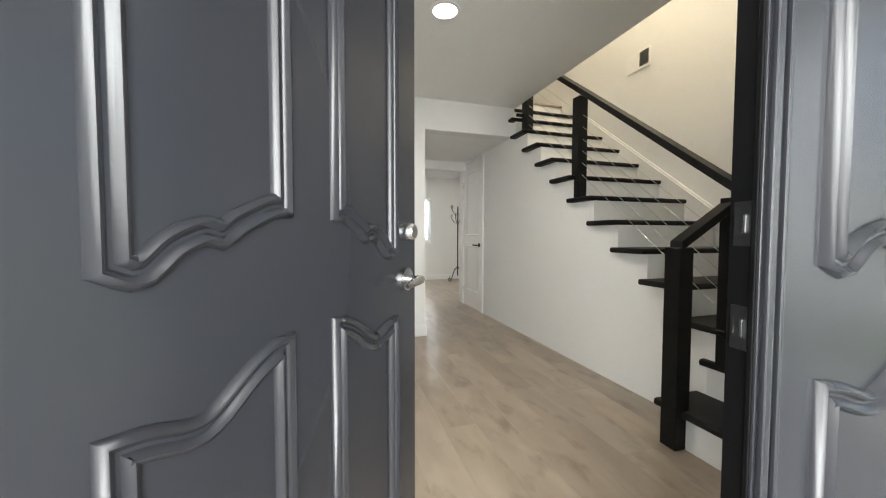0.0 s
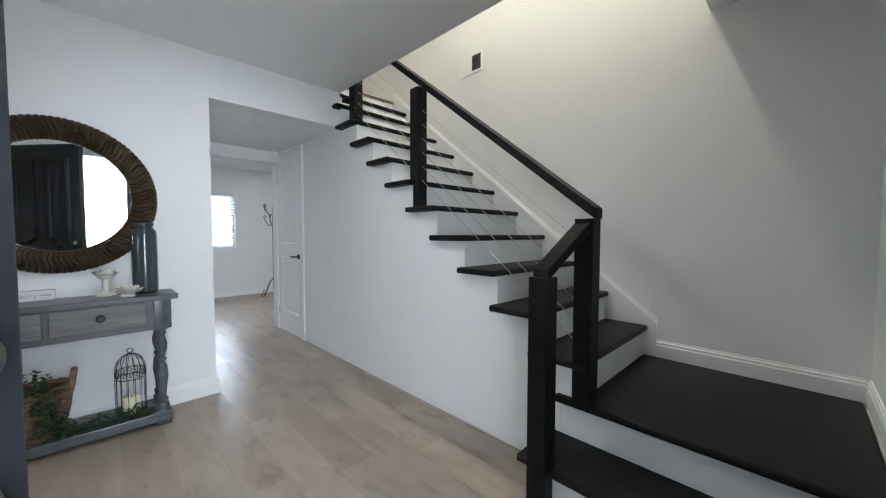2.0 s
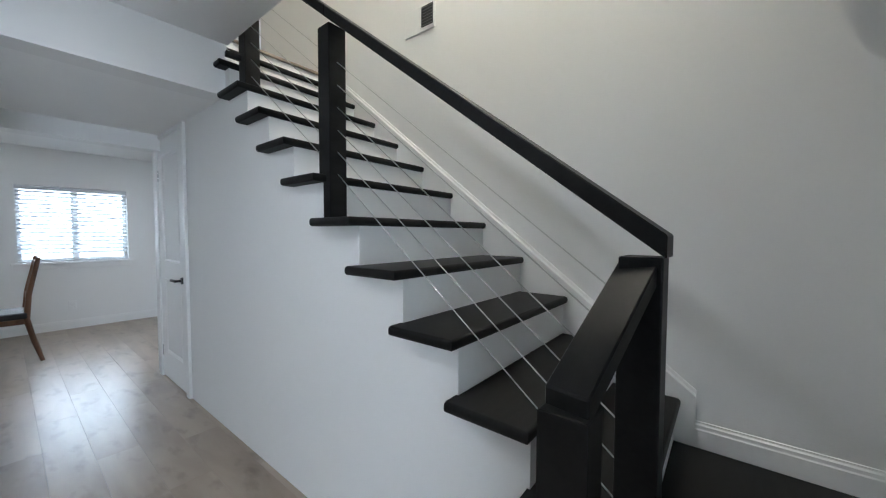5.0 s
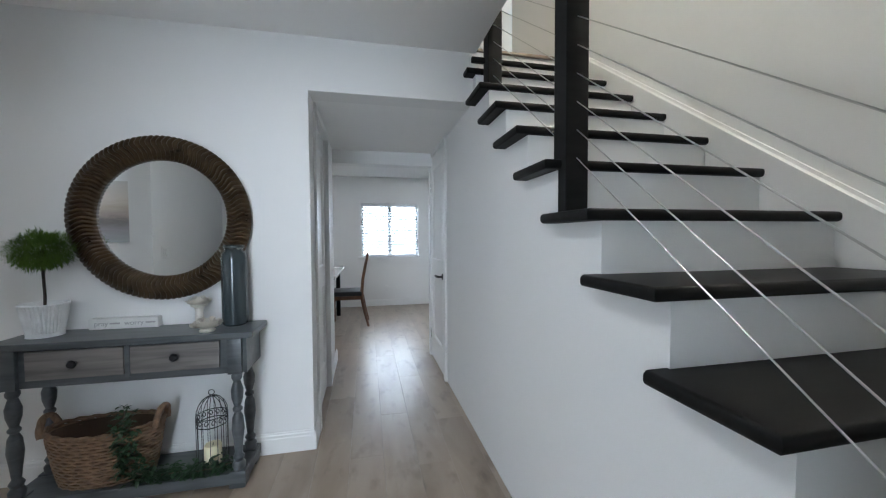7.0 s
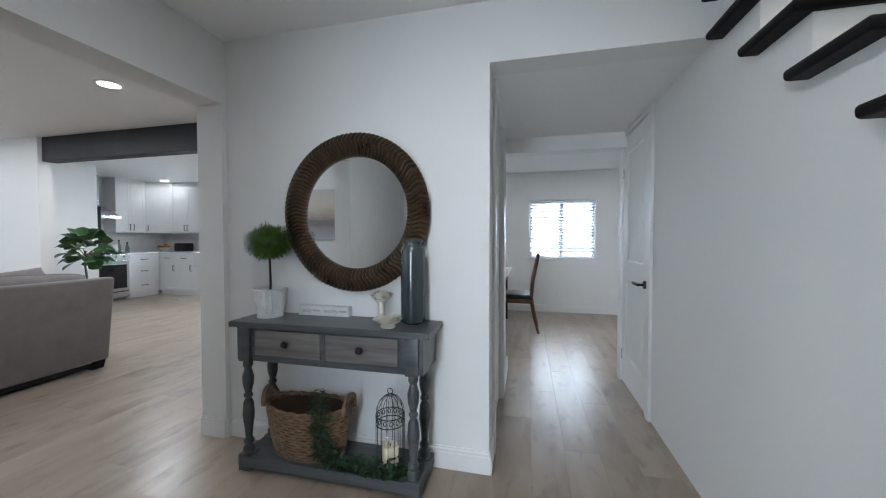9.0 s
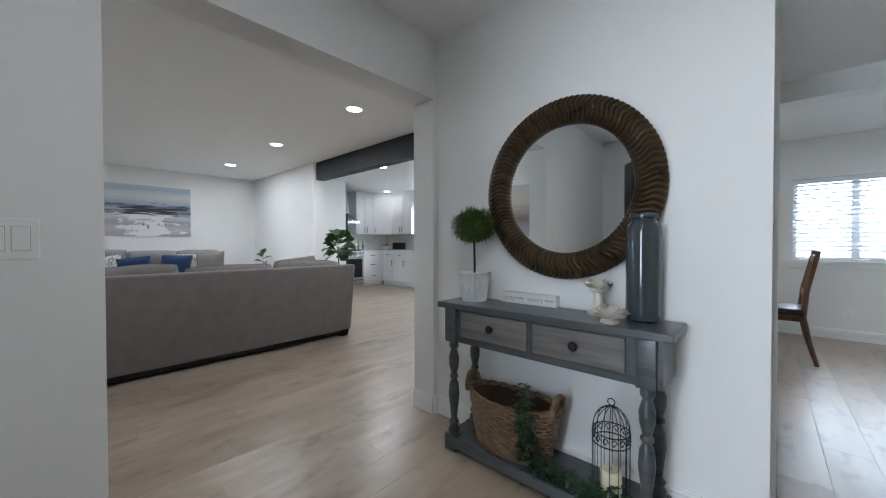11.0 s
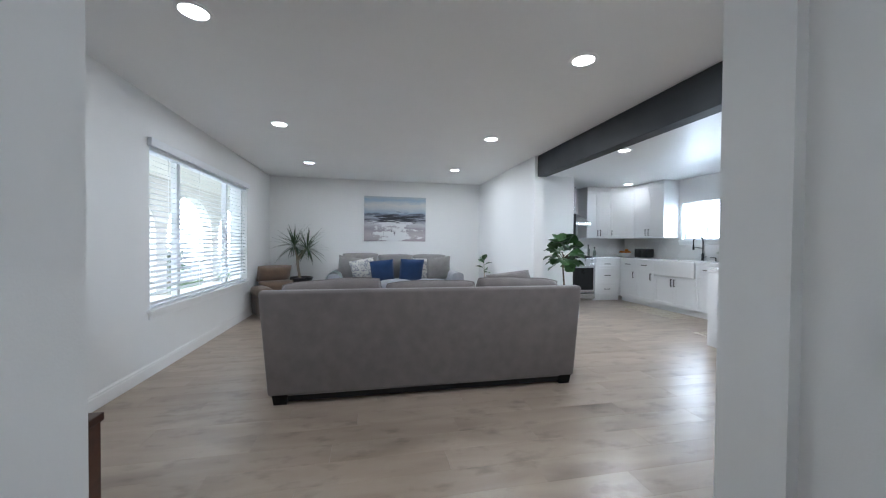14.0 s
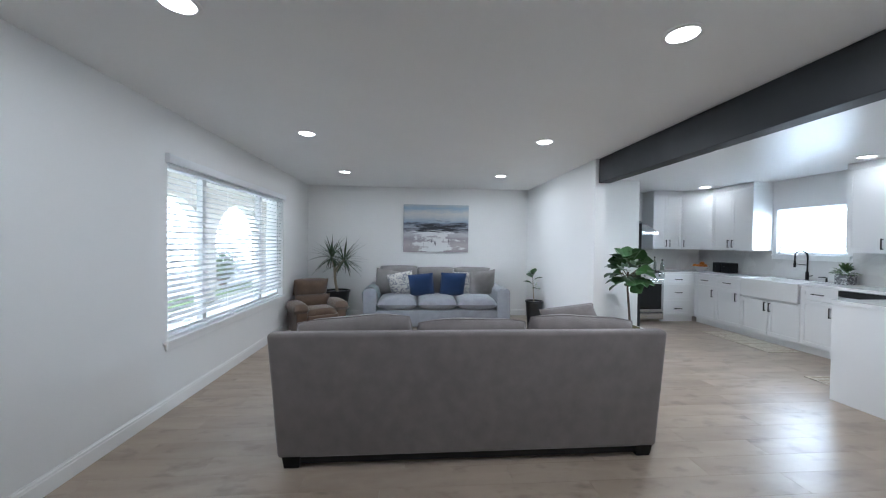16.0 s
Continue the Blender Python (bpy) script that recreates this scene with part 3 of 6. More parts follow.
# closet door under the stairs: its face looks towards the hallway (-x)
room_door("door_3", pose(3.022, 5.70, 0, 0, 0, -90), 0.64, 2.01, "closed white two-panel closet door under the stairs", 0.58)
bm = bmesh.new()
for y0, y1, z0, z1 in ((4.995, 5.058, 0, 2.045), (5.702, 5.765, 0, 2.045), (5.058, 5.702, 2.015, 2.045)):
    box(bm, 3.008, 3.0295, y0, y1, z0, z1, 0.004)
setting("trim_closet", bm, TRIM, "white casing round the closet door", "trim")
# door in the hallway's other wall
room_door("door_4", pose(2.045, 4.475, 0, 0, 0, 90), 0.64, 1.99, "closed white hallway door", None)
bm = bmesh.new()
for y0, y1, z0, z1 in ((4.415, 4.472, 0, 2.045), (5.12, 5.185, 0, 2.045), (4.472, 5.12, 2.0, 2.045)):
    box(bm, 2.0655, 2.083, y0, y1, z0, z1, 0.004)
setting("trim_hall", bm, TRIM, "white casing round the hallway door", "trim")


def window(name, label, x0, x1, z0, z1, y_in, out, panes, slat_gap=0.05, slats=True, tilt=18.0, blind_top=True, sill=True, part_open=()):
    """A window in a wall along x; out is +1 where outdoors lies towards +y. panes: where the mullions stand."""
    ob = thing(name, label, "window", None, "", "structure")
    yf = y_in + out * 0.10
    bm = bmesh.new()
    f = 0.045
    for a, b, c, d in ((x0, x1, z0, z0 + f), (x0, x1, z1 - f, z1), (x0, x0 + f, z0 + f, z1 - f), (x1 - f, x1, z0 + f, z1 - f)):
        box(bm, a + 0.001, b - 0.001, yf - 0.03, yf + 0.03, c + 0.001, d - 0.001)
    part("window_frame", bm, TRIM, ob)
    for x in panes:
        part("mullion", bx(x - 0.032, x + 0.032, yf - 0.028, yf + 0.028, z0 + f, z1 - f), TRIM, ob)
    edges = [x0 + f, *panes, x1 - f]
    for a, b in zip(edges, edges[1:]):
        p = part("pane", bx(a, b, yf + out * 0.004, yf + out * 0.008, z0 + f, z1 - f), GLASS, ob, "clear glass pane")
        p.visible_shadow = False
    if sill:
        part("window_sill", bx(x0 - 0.05, x1 + 0.05, y_in - out * 0.035, y_in + out * 0.09, z0 - 0.03, z0 - 0.0015, 0.006), TRIM, ob)
        part("apron", bx(x0 - 0.03, x1 + 0.03, y_in - out * 0.016, y_in - out * 0.0005, z0 - 0.085, z0 - 0.03, 0.004), TRIM, ob)
    yb = y_in + out * 0.032
    part("blind_headrail", bx(x0 + 0.004, x1 - 0.004, yb - 0.028, yb + 0.028, z1 - 0.055, z1 - 0.004, 0.004), BLIND, ob)
    n = int((z1 - z0 - 0.10) / slat_gap)
    me = None
    for k in range(n):
        z = z1 - 0.075 - k * slat_gap
        if me is None:
            s = part("slat", bx(x0 + 0.01, x1 - 0.01, -0.024, 0.024, -0.0013, 0.0013), BLIND, ob, "white blind slat")
            me = s.data
        else:
            s = new("slat", me)
            s.parent = ob
        s.matrix_basis = pose(0, yb, z, tilt * out, 0, 0)
    part("blind_bottom_rail", bx(x0 + 0.008, x1 - 0.008, yb - 0.024, yb + 0.024, z0 + 0.006, z0 + 0.024, 0.003), BLIND, ob)
    m = max(2, round((x1 - x0) / 0.6))
    for k in range(m):
        x = x0 + (x1 - x0) * (k + 0.5) / m
        part("blind_cord", bar([(x, yb - out * 0.026, z0 + 0.02), (x, yb - out * 0.026, z1 - 0.05)], 0.0015, 5), BLIND, ob)
    return ob


window("window_1", "wide white living room window with raised-tilt blinds", -4.88, -2.39, 0.58, 2.03, SOUTH, -1, (-4.28, -3.02), tilt=20)
window("window_2", "white dining room window with closed-tilt blinds", 2.275, 3.29, 0.87, 1.815, 8.50, 1, (2.78,), tilt=34)
window("window_3", "bright kitchen window over the sink with blinds", -4.60, -3.66, 1.285, 1.985, 9.12, 1, (-4.13,), tilt=14)
# boxed valance over the living room blinds
setting("trim_valance", bx(-4.92, -2.36, 1.381, 1.415, 2.005, 2.078, 0.004), BLIND, "white valance over the living room blinds", "valance")


def downlight(x, y, z):
    ob = thing("ceiling_light", "round white recessed ceiling light, switched on", "ceiling light", pose(x, y, z), "recessed ceiling lights")
    part("trim_ring", turned([(0.072, -0.001), (0.072, -0.008), (0.092, -0.006), (0.094, -0.001)], 32), TRIM, ob, "", 40)
    part("diffuser", turned([(0, -0.005), (0.070, -0.005), (0.071, -0.001)], 32), LAMPGLOW, ob, "glowing white diffuser", 40)
    return ob


for lx, ly in LIVING_LAMPS + KITCHEN_LAMPS:
    downlight(lx, ly, LIV)
# fixtures for the added dining fill lamps, likewise out of view
for lx, ly in DINING_FILL_LAMPS:
    downlight(lx, ly, DIN)
downlight(1.84, 2.9, FOY)
downlight(3.45, 2.75, UP)

# ---- things: shared materials ----
GREYWOOD = wood("grey_washed_wood", (0.036, 0.042, 0.046), (0.085, 0.093, 0.098), 0.31, along=(1.5, 14, 14), scale=3, bump=0.2)
DRAWERWOOD = wood("weathered_drawer_wood", (0.082, 0.076, 0.071), (0.185, 0.170, 0.158), 0.45, along=(1.2, 16, 16), scale=3, bump=0.2)
BRONZE = mat("aged_bronze_resin", (0.066, 0.043, 0.022), 0.33, 0.6, bump=0.25, scale=90, vary=0.35, vscale=14)
CREAM = mat("cream_ceramic", (0.74, 0.70, 0.62), 0.5, bump=0.15, scale=120, vary=0.06, vscale=20)
WAX = mat("candle_wax", (0.78, 0.70, 0.50), 0.45, bump=0.05, vary=0.04, vscale=20)
WHITEMETAL = mat("whitewashed_metal", (0.74, 0.75, 0.76), 0.5, bump=0.2, scale=80, vary=0.12, vscale=18)
SOIL = mat("potting_soil", (0.03, 0.022, 0.016), 0.95, bump=0.8, scale=90)
BARK = mat("thin_bark", (0.12, 0.085, 0.06), 0.85, bump=0.5, scale=60, vary=0.2, vscale=15)
PALEBARK = mat("pale_bark", (0.34, 0.29, 0.22), 0.85, bump=0.5, scale=60, vary=0.2, vscale=15)
TOPIARY = mat("topiary_leaf", (0.095, 0.165, 0.028), 0.7, vary=0.4, vscale=30, spec=0.15)
IVY = mat("ivy_leaf", (0.022, 0.055, 0.020), 0.45, vary=0.4, vscale=30)
FIGLEAF = mat("fiddle_leaf", (0.038, 0.090, 0.025), 0.32, bump=0.2, scale=40, vary=0.3, vscale=12)
DRACLEAF = mat("dracaena_leaf", (0.03, 0.06, 0.022), 0.4, vary=0.3, vscale=20)
POTBLACK = mat("black_plastic_pot", (0.014, 0.014, 0.015), 0.35, bump=0.05, vary=0.1, vscale=10)
WICKER = mat("wicker", (0.175, 0.108, 0.062), 0.65, bump=0.4, scale=120, vary=0.35, vscale=40)
VASEGLASS = mat("grey_glass", (0.055, 0.072, 0.078), 0.06, bump=0.02, vary=0.05, spec=0.6)
VASEGLASS.node_tree.nodes["Principled BSDF"].inputs["Transmission Weight"].default_value = 0.25
PAPERWHITE = mat("painted_sign_board", (0.74, 0.74, 0.73), 0.6, bump=0.15, scale=50, vary=0.05, vscale=30)
INK = mat("grey_ink", (0.42, 0.41, 0.42), 0.7)


def fabric(name, color, rough=0.92, vary=0.10, vscale=9.0, weave=380.0, bump=0.35):
    m = mat(name, color, rough, bump=bump, scale=weave, vary=vary, vscale=vscale, detail=2)
    b = m.node_tree.nodes["Principled BSDF"]
    b.inputs["Sheen Weight"].default_value = 0.35
    b.inputs["Sheen Roughness"].default_value = 0.5
    b.inputs["Specular IOR Level"].default_value = 0.2
    return m


VELVET = fabric("taupe_velvet", (0.21, 0.187, 0.181), vary=0.10, vscale=11.0, bump=0.5)
BLUEGREY = fabric("blue_grey_linen", (0.30, 0.31, 0.34))
TAUPE = fabric("taupe_cushion", (0.26, 0.245, 0.235))
NAVY = fabric("navy_pillow", (0.018, 0.045, 0.125))
BROWNSUEDE = fabric("brown_microfibre", (0.125, 0.082, 0.056), vary=0.15)
THROW = fabric("pale_teal_throw", (0.42, 0.50, 0.50), vary=0.2, vscale=40)


def patterned(name, base, ink, scale, lo=0.50, hi=0.56, rough=0.9):
    m = bpy.data.materials.new(name)
    m.use_nodes = True
    t = m.node_tree
    b = t.nodes["Principled BSDF"]
    b.inputs["Roughness"].default_value = rough
    pos = t.nodes.new("ShaderNodeTexCoord")
    n = t.nodes.new("ShaderNodeTexNoise")
    n.inputs["Scale"].default_value, n.inputs["Detail"].default_value, n.inputs["Distortion"].default_value = scale, 2, 1.5
    t.links.new(pos.outputs["Object"], n.inputs["Vector"])
    r = ramp_node(t, n.outputs["Fac"], [(lo, base), (hi, ink)])
    t.links.new(r.outputs[0], b.inputs["Base Color"])
    return m


PATTERN = patterned("printed_pillow", (0.70, 0.67, 0.62), (0.30, 0.30, 0.33), 22)
DARKTHROW = patterned("woven_dark_throw", (0.10, 0.10, 0.11), (0.32, 0.31, 0.30), 60)


def blade(bm, base, way, length, width, droop=0.3, up=Vector((0, 0, 1)), n=4, cup=0.15, wide_at=0.5, roll=0.0):
    """One leaf: a folded strip that widens and tapers, and bends down along its length."""
    way = Vector(way).normalized()
    side = way.cross(up)
    side = side.normalized() if side.length > 1e-3 else Vector((1, 0, 0))
    nrm = side.cross(way)
    if roll:
        side = side * math.cos(roll) + nrm * math.sin(roll)
        nrm = side.cross(way)
    prev = None
    p = Vector(base)
    for i in range(n + 1):
        u = i / n
        w = width * max(0.03, math.sin(math.pi * min(0.985, u ** (math.log(0.5) / math.log(wide_at))) if u > 0 else 0.03) if True else 0)
        a = bm.verts.new(p + side * w / 2 + nrm * cup * w)
        c = bm.verts.new(p)
        d = bm.verts.new(p - side * w / 2 + nrm * cup * w)
        if prev:
            bm.faces.new((prev[0], prev[1], c, a))
            bm.faces.new((prev[1], prev[2], d, c))
        prev = (a, c, d)
        way = (way + Vector((0, 0, -droop / n))).normalized()
        nrm = side.cross(way)
        p = p + way * length / n


def words(name, body, size, m, material, parent):
    cu = bpy.data.curves.new(name, "FONT")
    cu.body, cu.size, cu.extrude, cu.align_x, cu.align_y = body, size, 0.0006, "CENTER", "CENTER"
    tmp = bpy.data.objects.new(name, cu)
    me = bpy.data.meshes.new_from_object(tmp)
    bpy.data.objects.remove(tmp)
    me.materials.append(material)
    ob = new(name, me)
    ob.parent = parent
    ob.matrix_basis = m
    return ob


# ---- entrance: console table and what stands on it ----
CT = 0.767
table = thing("console_table", "grey-washed wooden console table with two drawers", "console table", pose(1.294, 4.11, 0))
part("tabletop", bx(-0.534, 0.534, -0.128, 0.135, CT - 0.03, CT, 0.006), GREYWOOD, table)
bm = bmesh.new()
box(bm, -0.50, 0.50, -0.105, -0.098, 0.565, CT - 0.03)
box(bm, -0.50, 0.50, 0.105, 0.12, 0.565, CT - 0.03)
for x in (-0.5, 0.485):
    box(bm, x, x + 0.015, -0.098, 0.105, 0.565, CT - 0.03)
part("apron", bm, GREYWOOD, table)
part("lower_shelf", bx(-0.485, 0.49, -0.130, 0.13, 0.022, 0.077, 0.006), GREYWOOD, table)
for x0, x1 in ((-0.385, -0.015), (0.012, 0.382)):
    d = part("drawer", bx(x0, x1, -0.116, -0.10, 0.600, 0.728, 0.003), DRAWERWOOD, table, "weathered pale grey drawer front")
    part("knob", turned([(0, 0.030), (0.014, 0.028), (0.019, 0.020), (0.014, 0.010), (0.007, 0.004), (0.010, 0)], 18, Matrix.Translation(((x0 + x1) / 2, -0.116, 0.668)) @ pose(0, 0, 0, 90, 0, 0)), BLACKMETAL, d, "dark round metal knob", 40)
part("divider", bx(-0.011, 0.008, -0.112, -0.10, 0.585, 0.735, 0.002), GREYWOOD, table)
LEG = [(0.028, 0.10), (0.030, 0.13), (0.020, 0.145), (0.027, 0.165), (0.016, 0.185), (0.021, 0.24), (0.029, 0.31), (0.024, 0.37), (0.014, 0.395), (0.022, 0.405), (0.022, 0.415), (0.015, 0.425), (0.026, 0.47), (0.028, 0.51), (0.016, 0.555), (0.024, 0.57), (0.024, 0.585), (0.016, 0.60)]
for x in (-0.447, 0.450):
    for y in (-0.095, 0.085):
        bm = turned([(r, 0.08 + (z - 0.10) * 0.972) for r, z in LEG], 20, Matrix.Translation((x, y, 0)))
        box(bm, x - 0.032, x + 0.032, y - 0.028, y + 0.028, 0.563, CT - 0.03, 0.003)
        box(bm, x - 0.036, x + 0.036, y - 0.034, y + 0.034, 0.0, 0.083, 0.004)
        part("leg", bm, GREYWOOD, table, "", 40)

# round mirror with a ribbed bronze frame
mir = thing("wall_mirror", "round wall mirror in a ribbed aged-bronze frame", "mirror", pose(1.345, 4.25, 1.328))
bm = bmesh.new()
NM, NS, RIBS = 1200, 17, 100
grid = []
for i in range(NM):
    row = []
    for j in range(NS):
        v = j / (NS - 1)
        a = 2 * math.pi * i / NM
        twist = 0.030 * math.sin(2 * math.pi * v)
        rib = abs(math.sin((a + twist) * RIBS / 2)) ** 0.55
        body = math.sin(math.pi * (0.06 + 0.88 * v)) ** 0.6
        depth = 0.012 + body * (0.034 + 0.021 * rib)
        r = 0.305 + 0.115 * v + (0.0045 * rib * (1 if v > 0.5 else -1) if j in (0, 1, NS - 2, NS - 1) else 0)
        row.append(bm.verts.new((r * math.cos(a), -depth, r * math.sin(a))))
    row.append(bm.verts.new((0.415 * math.cos(a), -0.001, 0.415 * math.sin(a))))
    row.insert(0, bm.verts.new((0.30 * math.cos(a), -0.001, 0.30 * math.sin(a))))
    grid.append(row)
for i in range(NM):
    for j in range(NS + 1):
        bm.faces.new((grid[i][j], grid[i][j + 1], grid[(i + 1) % NM][j + 1], grid[(i + 1) % NM][j]))
part("frame", bm, BRONZE, mir, "ribbed bronze rope frame", 85)
part("glass", turned([(0, 0.012), (0.303, 0.012), (0.303, 0.002), (0, 0.002)], 64, pose(0, 0, 0, 90, 0, 0)), MIRROR, mir, "clear mirror glass")

# topiary in a fluted pot
top = thing("topiary_plant", "small round green topiary in a white fluted metal pot", "potted plant", pose(0.889, 4.135, CT) @ Matrix.Scale(1.04, 4))
bm = bmesh.new()
for i in range(72):
    a0, a1 = 2 * math.pi * i / 72, 2 * math.pi * (i + 1) / 72
    k = [1 + 0.034 * (1 if q % 2 else -1) for q in (i, i + 1)]
    ring = []
    for a, f in ((a0, k[0]), (a1, k[1])):
        ring.append([bm.verts.new((0.965 * r * g * math.cos(a), 0.965 * r * g * math.sin(a), z)) for r, z, g in ((0.064, 0.0, 1), (0.066, 0.018, 1), (0.064, 0.02, f), (0.082, 0.125, f), (0.088, 0.145, 1), (0.084, 0.15, 1), (0.076, 0.125, 1))])
    for q in range(6):
        bm.faces.new((ring[0][q], ring[1][q], ring[1][q + 1], ring[0][q + 1]))
bmesh.ops.remove_doubles(bm, verts=bm.verts, dist=1e-5)
part("pot", bm, WHITEMETAL, top, "white fluted metal pot", 25)
part("base_plate", turned([(0, 0.001), (0.0635, 0.001), (0.0635, 0.004), (0, 0.004)], 36), WHITEMETAL, top)
part("soil", turned([(0, 0.126), (0.076, 0.122)], 24), SOIL, top)
part("stem", bar([(0, 0, 0.11), (0.003, 0, 0.18), (-0.002, 0.002, 0.28), (0, 0, 0.39)], 0.0055, 8), mat("dark_stem", (0.030, 0.022, 0.016), 0.85, bump=0.5, scale=60), top)
bm = bmesh.new()
rng = random.Random(3)
for k in range(7500):
    v = Vector((rng.gauss(0, 1), rng.gauss(0, 1), rng.gauss(0, 1))).normalized()
    lump = 0.86 + 0.20 * noise.noise(v * 2.2) + 0.16 * noise.noise(v * 6.0)
    r = 0.122 * lump * (0.30 + 0.72 * rng.random() ** 0.6)
    p = Vector((0, 0, 0.387)) + Vector((v.x, v.y, v.z * 0.74)) * r
    w = (v + Vector((rng.gauss(0, 0.5), rng.gauss(0, 0.5), rng.gauss(0, 0.5)))).normalized()
    blade(bm, p, w, 0.014 + 0.024 * rng.random() ** 2, 0.0034, 0.3, n=2)
part("crown", bm, TOPIARY, top, "round clipped green crown")

sign = thing("word_sign", "small white wooden block with grey script lettering", "sign", pose(1.167, 4.222, CT, 0, 0, 0))
part("block", bx(-0.152, 0.152, -0.02, 0.02, 0, 0.054, 0.002), PAPERWHITE, sign)
words("lettering", "pray", 0.034, pose(-0.098, -0.0206, 0.028, 90, 0, 0), INK, sign)
words("lettering", "worry", 0.034, pose(0.045, -0.0206, 0.028, 90, 0, 0), INK, sign)
for x in (-0.04, 0.118):
    part("lettering_bar", bx(x - 0.022, x + 0.022, -0.0208, -0.0198, 0.024, 0.032), INK, sign)


def rose(bm, z, r):
    """Overlapping petals round a cup."""
    for ring, (n, rr, h, tilt) in enumerate(((7, 1.0, 0.42, 0.95), (6, 0.78, 0.62, 0.6), (5, 0.52, 0.74, 0.35), (3, 0.26, 0.78, 0.15))):
        for k in range(n):
            a = 2 * math.pi * (k + 0.5 * (ring % 2)) / n
            d = Vector((math.cos(a), math.sin(a), 0))
            s = Vector((-math.sin(a), math.cos(a), 0))
            pts = []
            for i in range(5):
                u = i / 4
                row = []
                for j in range(5):
                    v = j / 2 - 1
                    w = rr * r * 0.62 * math.sin(math.pi * (0.15 + 0.68 * u))
                    out = rr * r * (0.25 + 0.75 * u ** 0.8) * (1 - 0.18 * v * v) + tilt * r * 0.22 * max(0, u - 0.7)
                    row.append(bm.verts.new(d * out + s * v * w + Vector((0, 0, z + h * r * (u - 0.12 * v * v * u)))))
                pts.append(row)
            for i in range(4):
                for j in range(4):
                    bm.faces.new((pts[i][j], pts[i][j + 1], pts[i + 1][j + 1], pts[i + 1][j]))


tall = thing("rose_candle_holder", "cream ceramic rose candle holder on a tall stem", "candle holder", pose(1.520, 4.178, CT) @ Matrix.Scale(1.1, 4))
part("stem", turned([(0, 0), (0.040, 0.0), (0.042, 0.008), (0.030, 0.016), (0.018, 0.026), (0.016, 0.07), (0.020, 0.088), (0.034, 0.096), (0.036, 0.104), (0.012, 0.106)], 24), CREAM, tall, "", 40)
bm = bmesh.new()
rose(bm, 0.10, 0.055)
part("flower_cup", bm, CREAM, tall, "", 60)
low = thing("rose_candle_holder", "low cream ceramic rose candle holder", "candle holder", pose(1.607, 4.05, CT) @ Matrix.Scale(1.12, 4))
part("foot", turned([(0, 0), (0.030, 0.0), (0.032, 0.006), (0.022, 0.014), (0.016, 0.02), (0, 0.022)], 24), CREAM, low, "", 40)
bm = bmesh.new()
rose(bm, 0.014, 0.062)
part("flower_cup", bm, CREAM, low, "", 60)

vase = thing("glass_bottle_vase", "tall blue-grey glass bottle vase", "vase", pose(1.694, 4.168, CT) @ Matrix.Diagonal((0.98, 0.98, 1.075, 1)))
part("body", turned([(0, 0.0), (0.050, 0.0), (0.060, 0.008), (0.063, 0.03), (0.063, 0.325), (0.060, 0.345), (0.050, 0.358), (0.044, 0.364), (0.043, 0.372), (0.050, 0.376), (0.051, 0.388), (0.046, 0.392), (0.038, 0.39), (0.038, 0.36), (0.057, 0.31), (0.057, 0.02), (0, 0.015)], 40), VASEGLASS, vase, "", 40)

# basket on the lower shelf
bas = thing("wicker_basket", "oval brown wicker basket with two handles", "basket", pose(1.143, 4.10, 0.077) @ Matrix.Diagonal((1.0, 1.0, 1.03, 1)))
for k in range(17):
    z = 0.008 + k * 0.0145
    f = 0.80 + 0.20 * (k / 16) ** 0.8
    pts = [(0.235 * f * math.cos(a) * (1 + 0.006 * rng.gauss(0, 1)), 0.120 * f * math.sin(a), z + 0.003 * math.sin(a * 22 + k * math.pi) + 0.014 * (k / 16) * math.cos(a) ** 2) for a in [2 * math.pi * i / 66 for i in range(66)]]
    part("cane_strand", bar(pts, 0.0085 + 0.001 * rng.random(), 6, True), WICKER, bas, "", 60)
part("base", turned([(0, 0.001), (1, 0.001), (1, 0.012), (0, 0.012)], 40, Matrix.Diagonal((0.185, 0.095, 1, 1))), WICKER, bas)
part("liner", turned([(0, 0.014), (0.80, 0.016), (0.985, 0.235), (0.99, 0.235), (0.81, 0.008), (0, 0.006)], 40, Matrix.Diagonal((0.226, 0.112, 1, 1))), mat("dark_wicker_inside", (0.06, 0.035, 0.02), 0.8, bump=0.5, scale=60), bas, "dark inner wall")
for s in (-1, 1):
    bm = bmesh.new()
    for q in range(3):
        pts = [(s * (0.228 + 0.012 * math.sin(math.pi * u)) + 0.006 * math.cos(9 * u + 2.1 * q), 0.052 * math.cos(math.pi * u) + 0.006 * math.sin(9 * u + 2.1 * q), 0.232 + 0.08 * math.sin(math.pi * u)) for u in [i / 16 for i in range(17)]]
        tube(bm, pts, 0.0095, 7)
    part("handle", bm, WICKER, bas, "twisted wicker handle", 60)

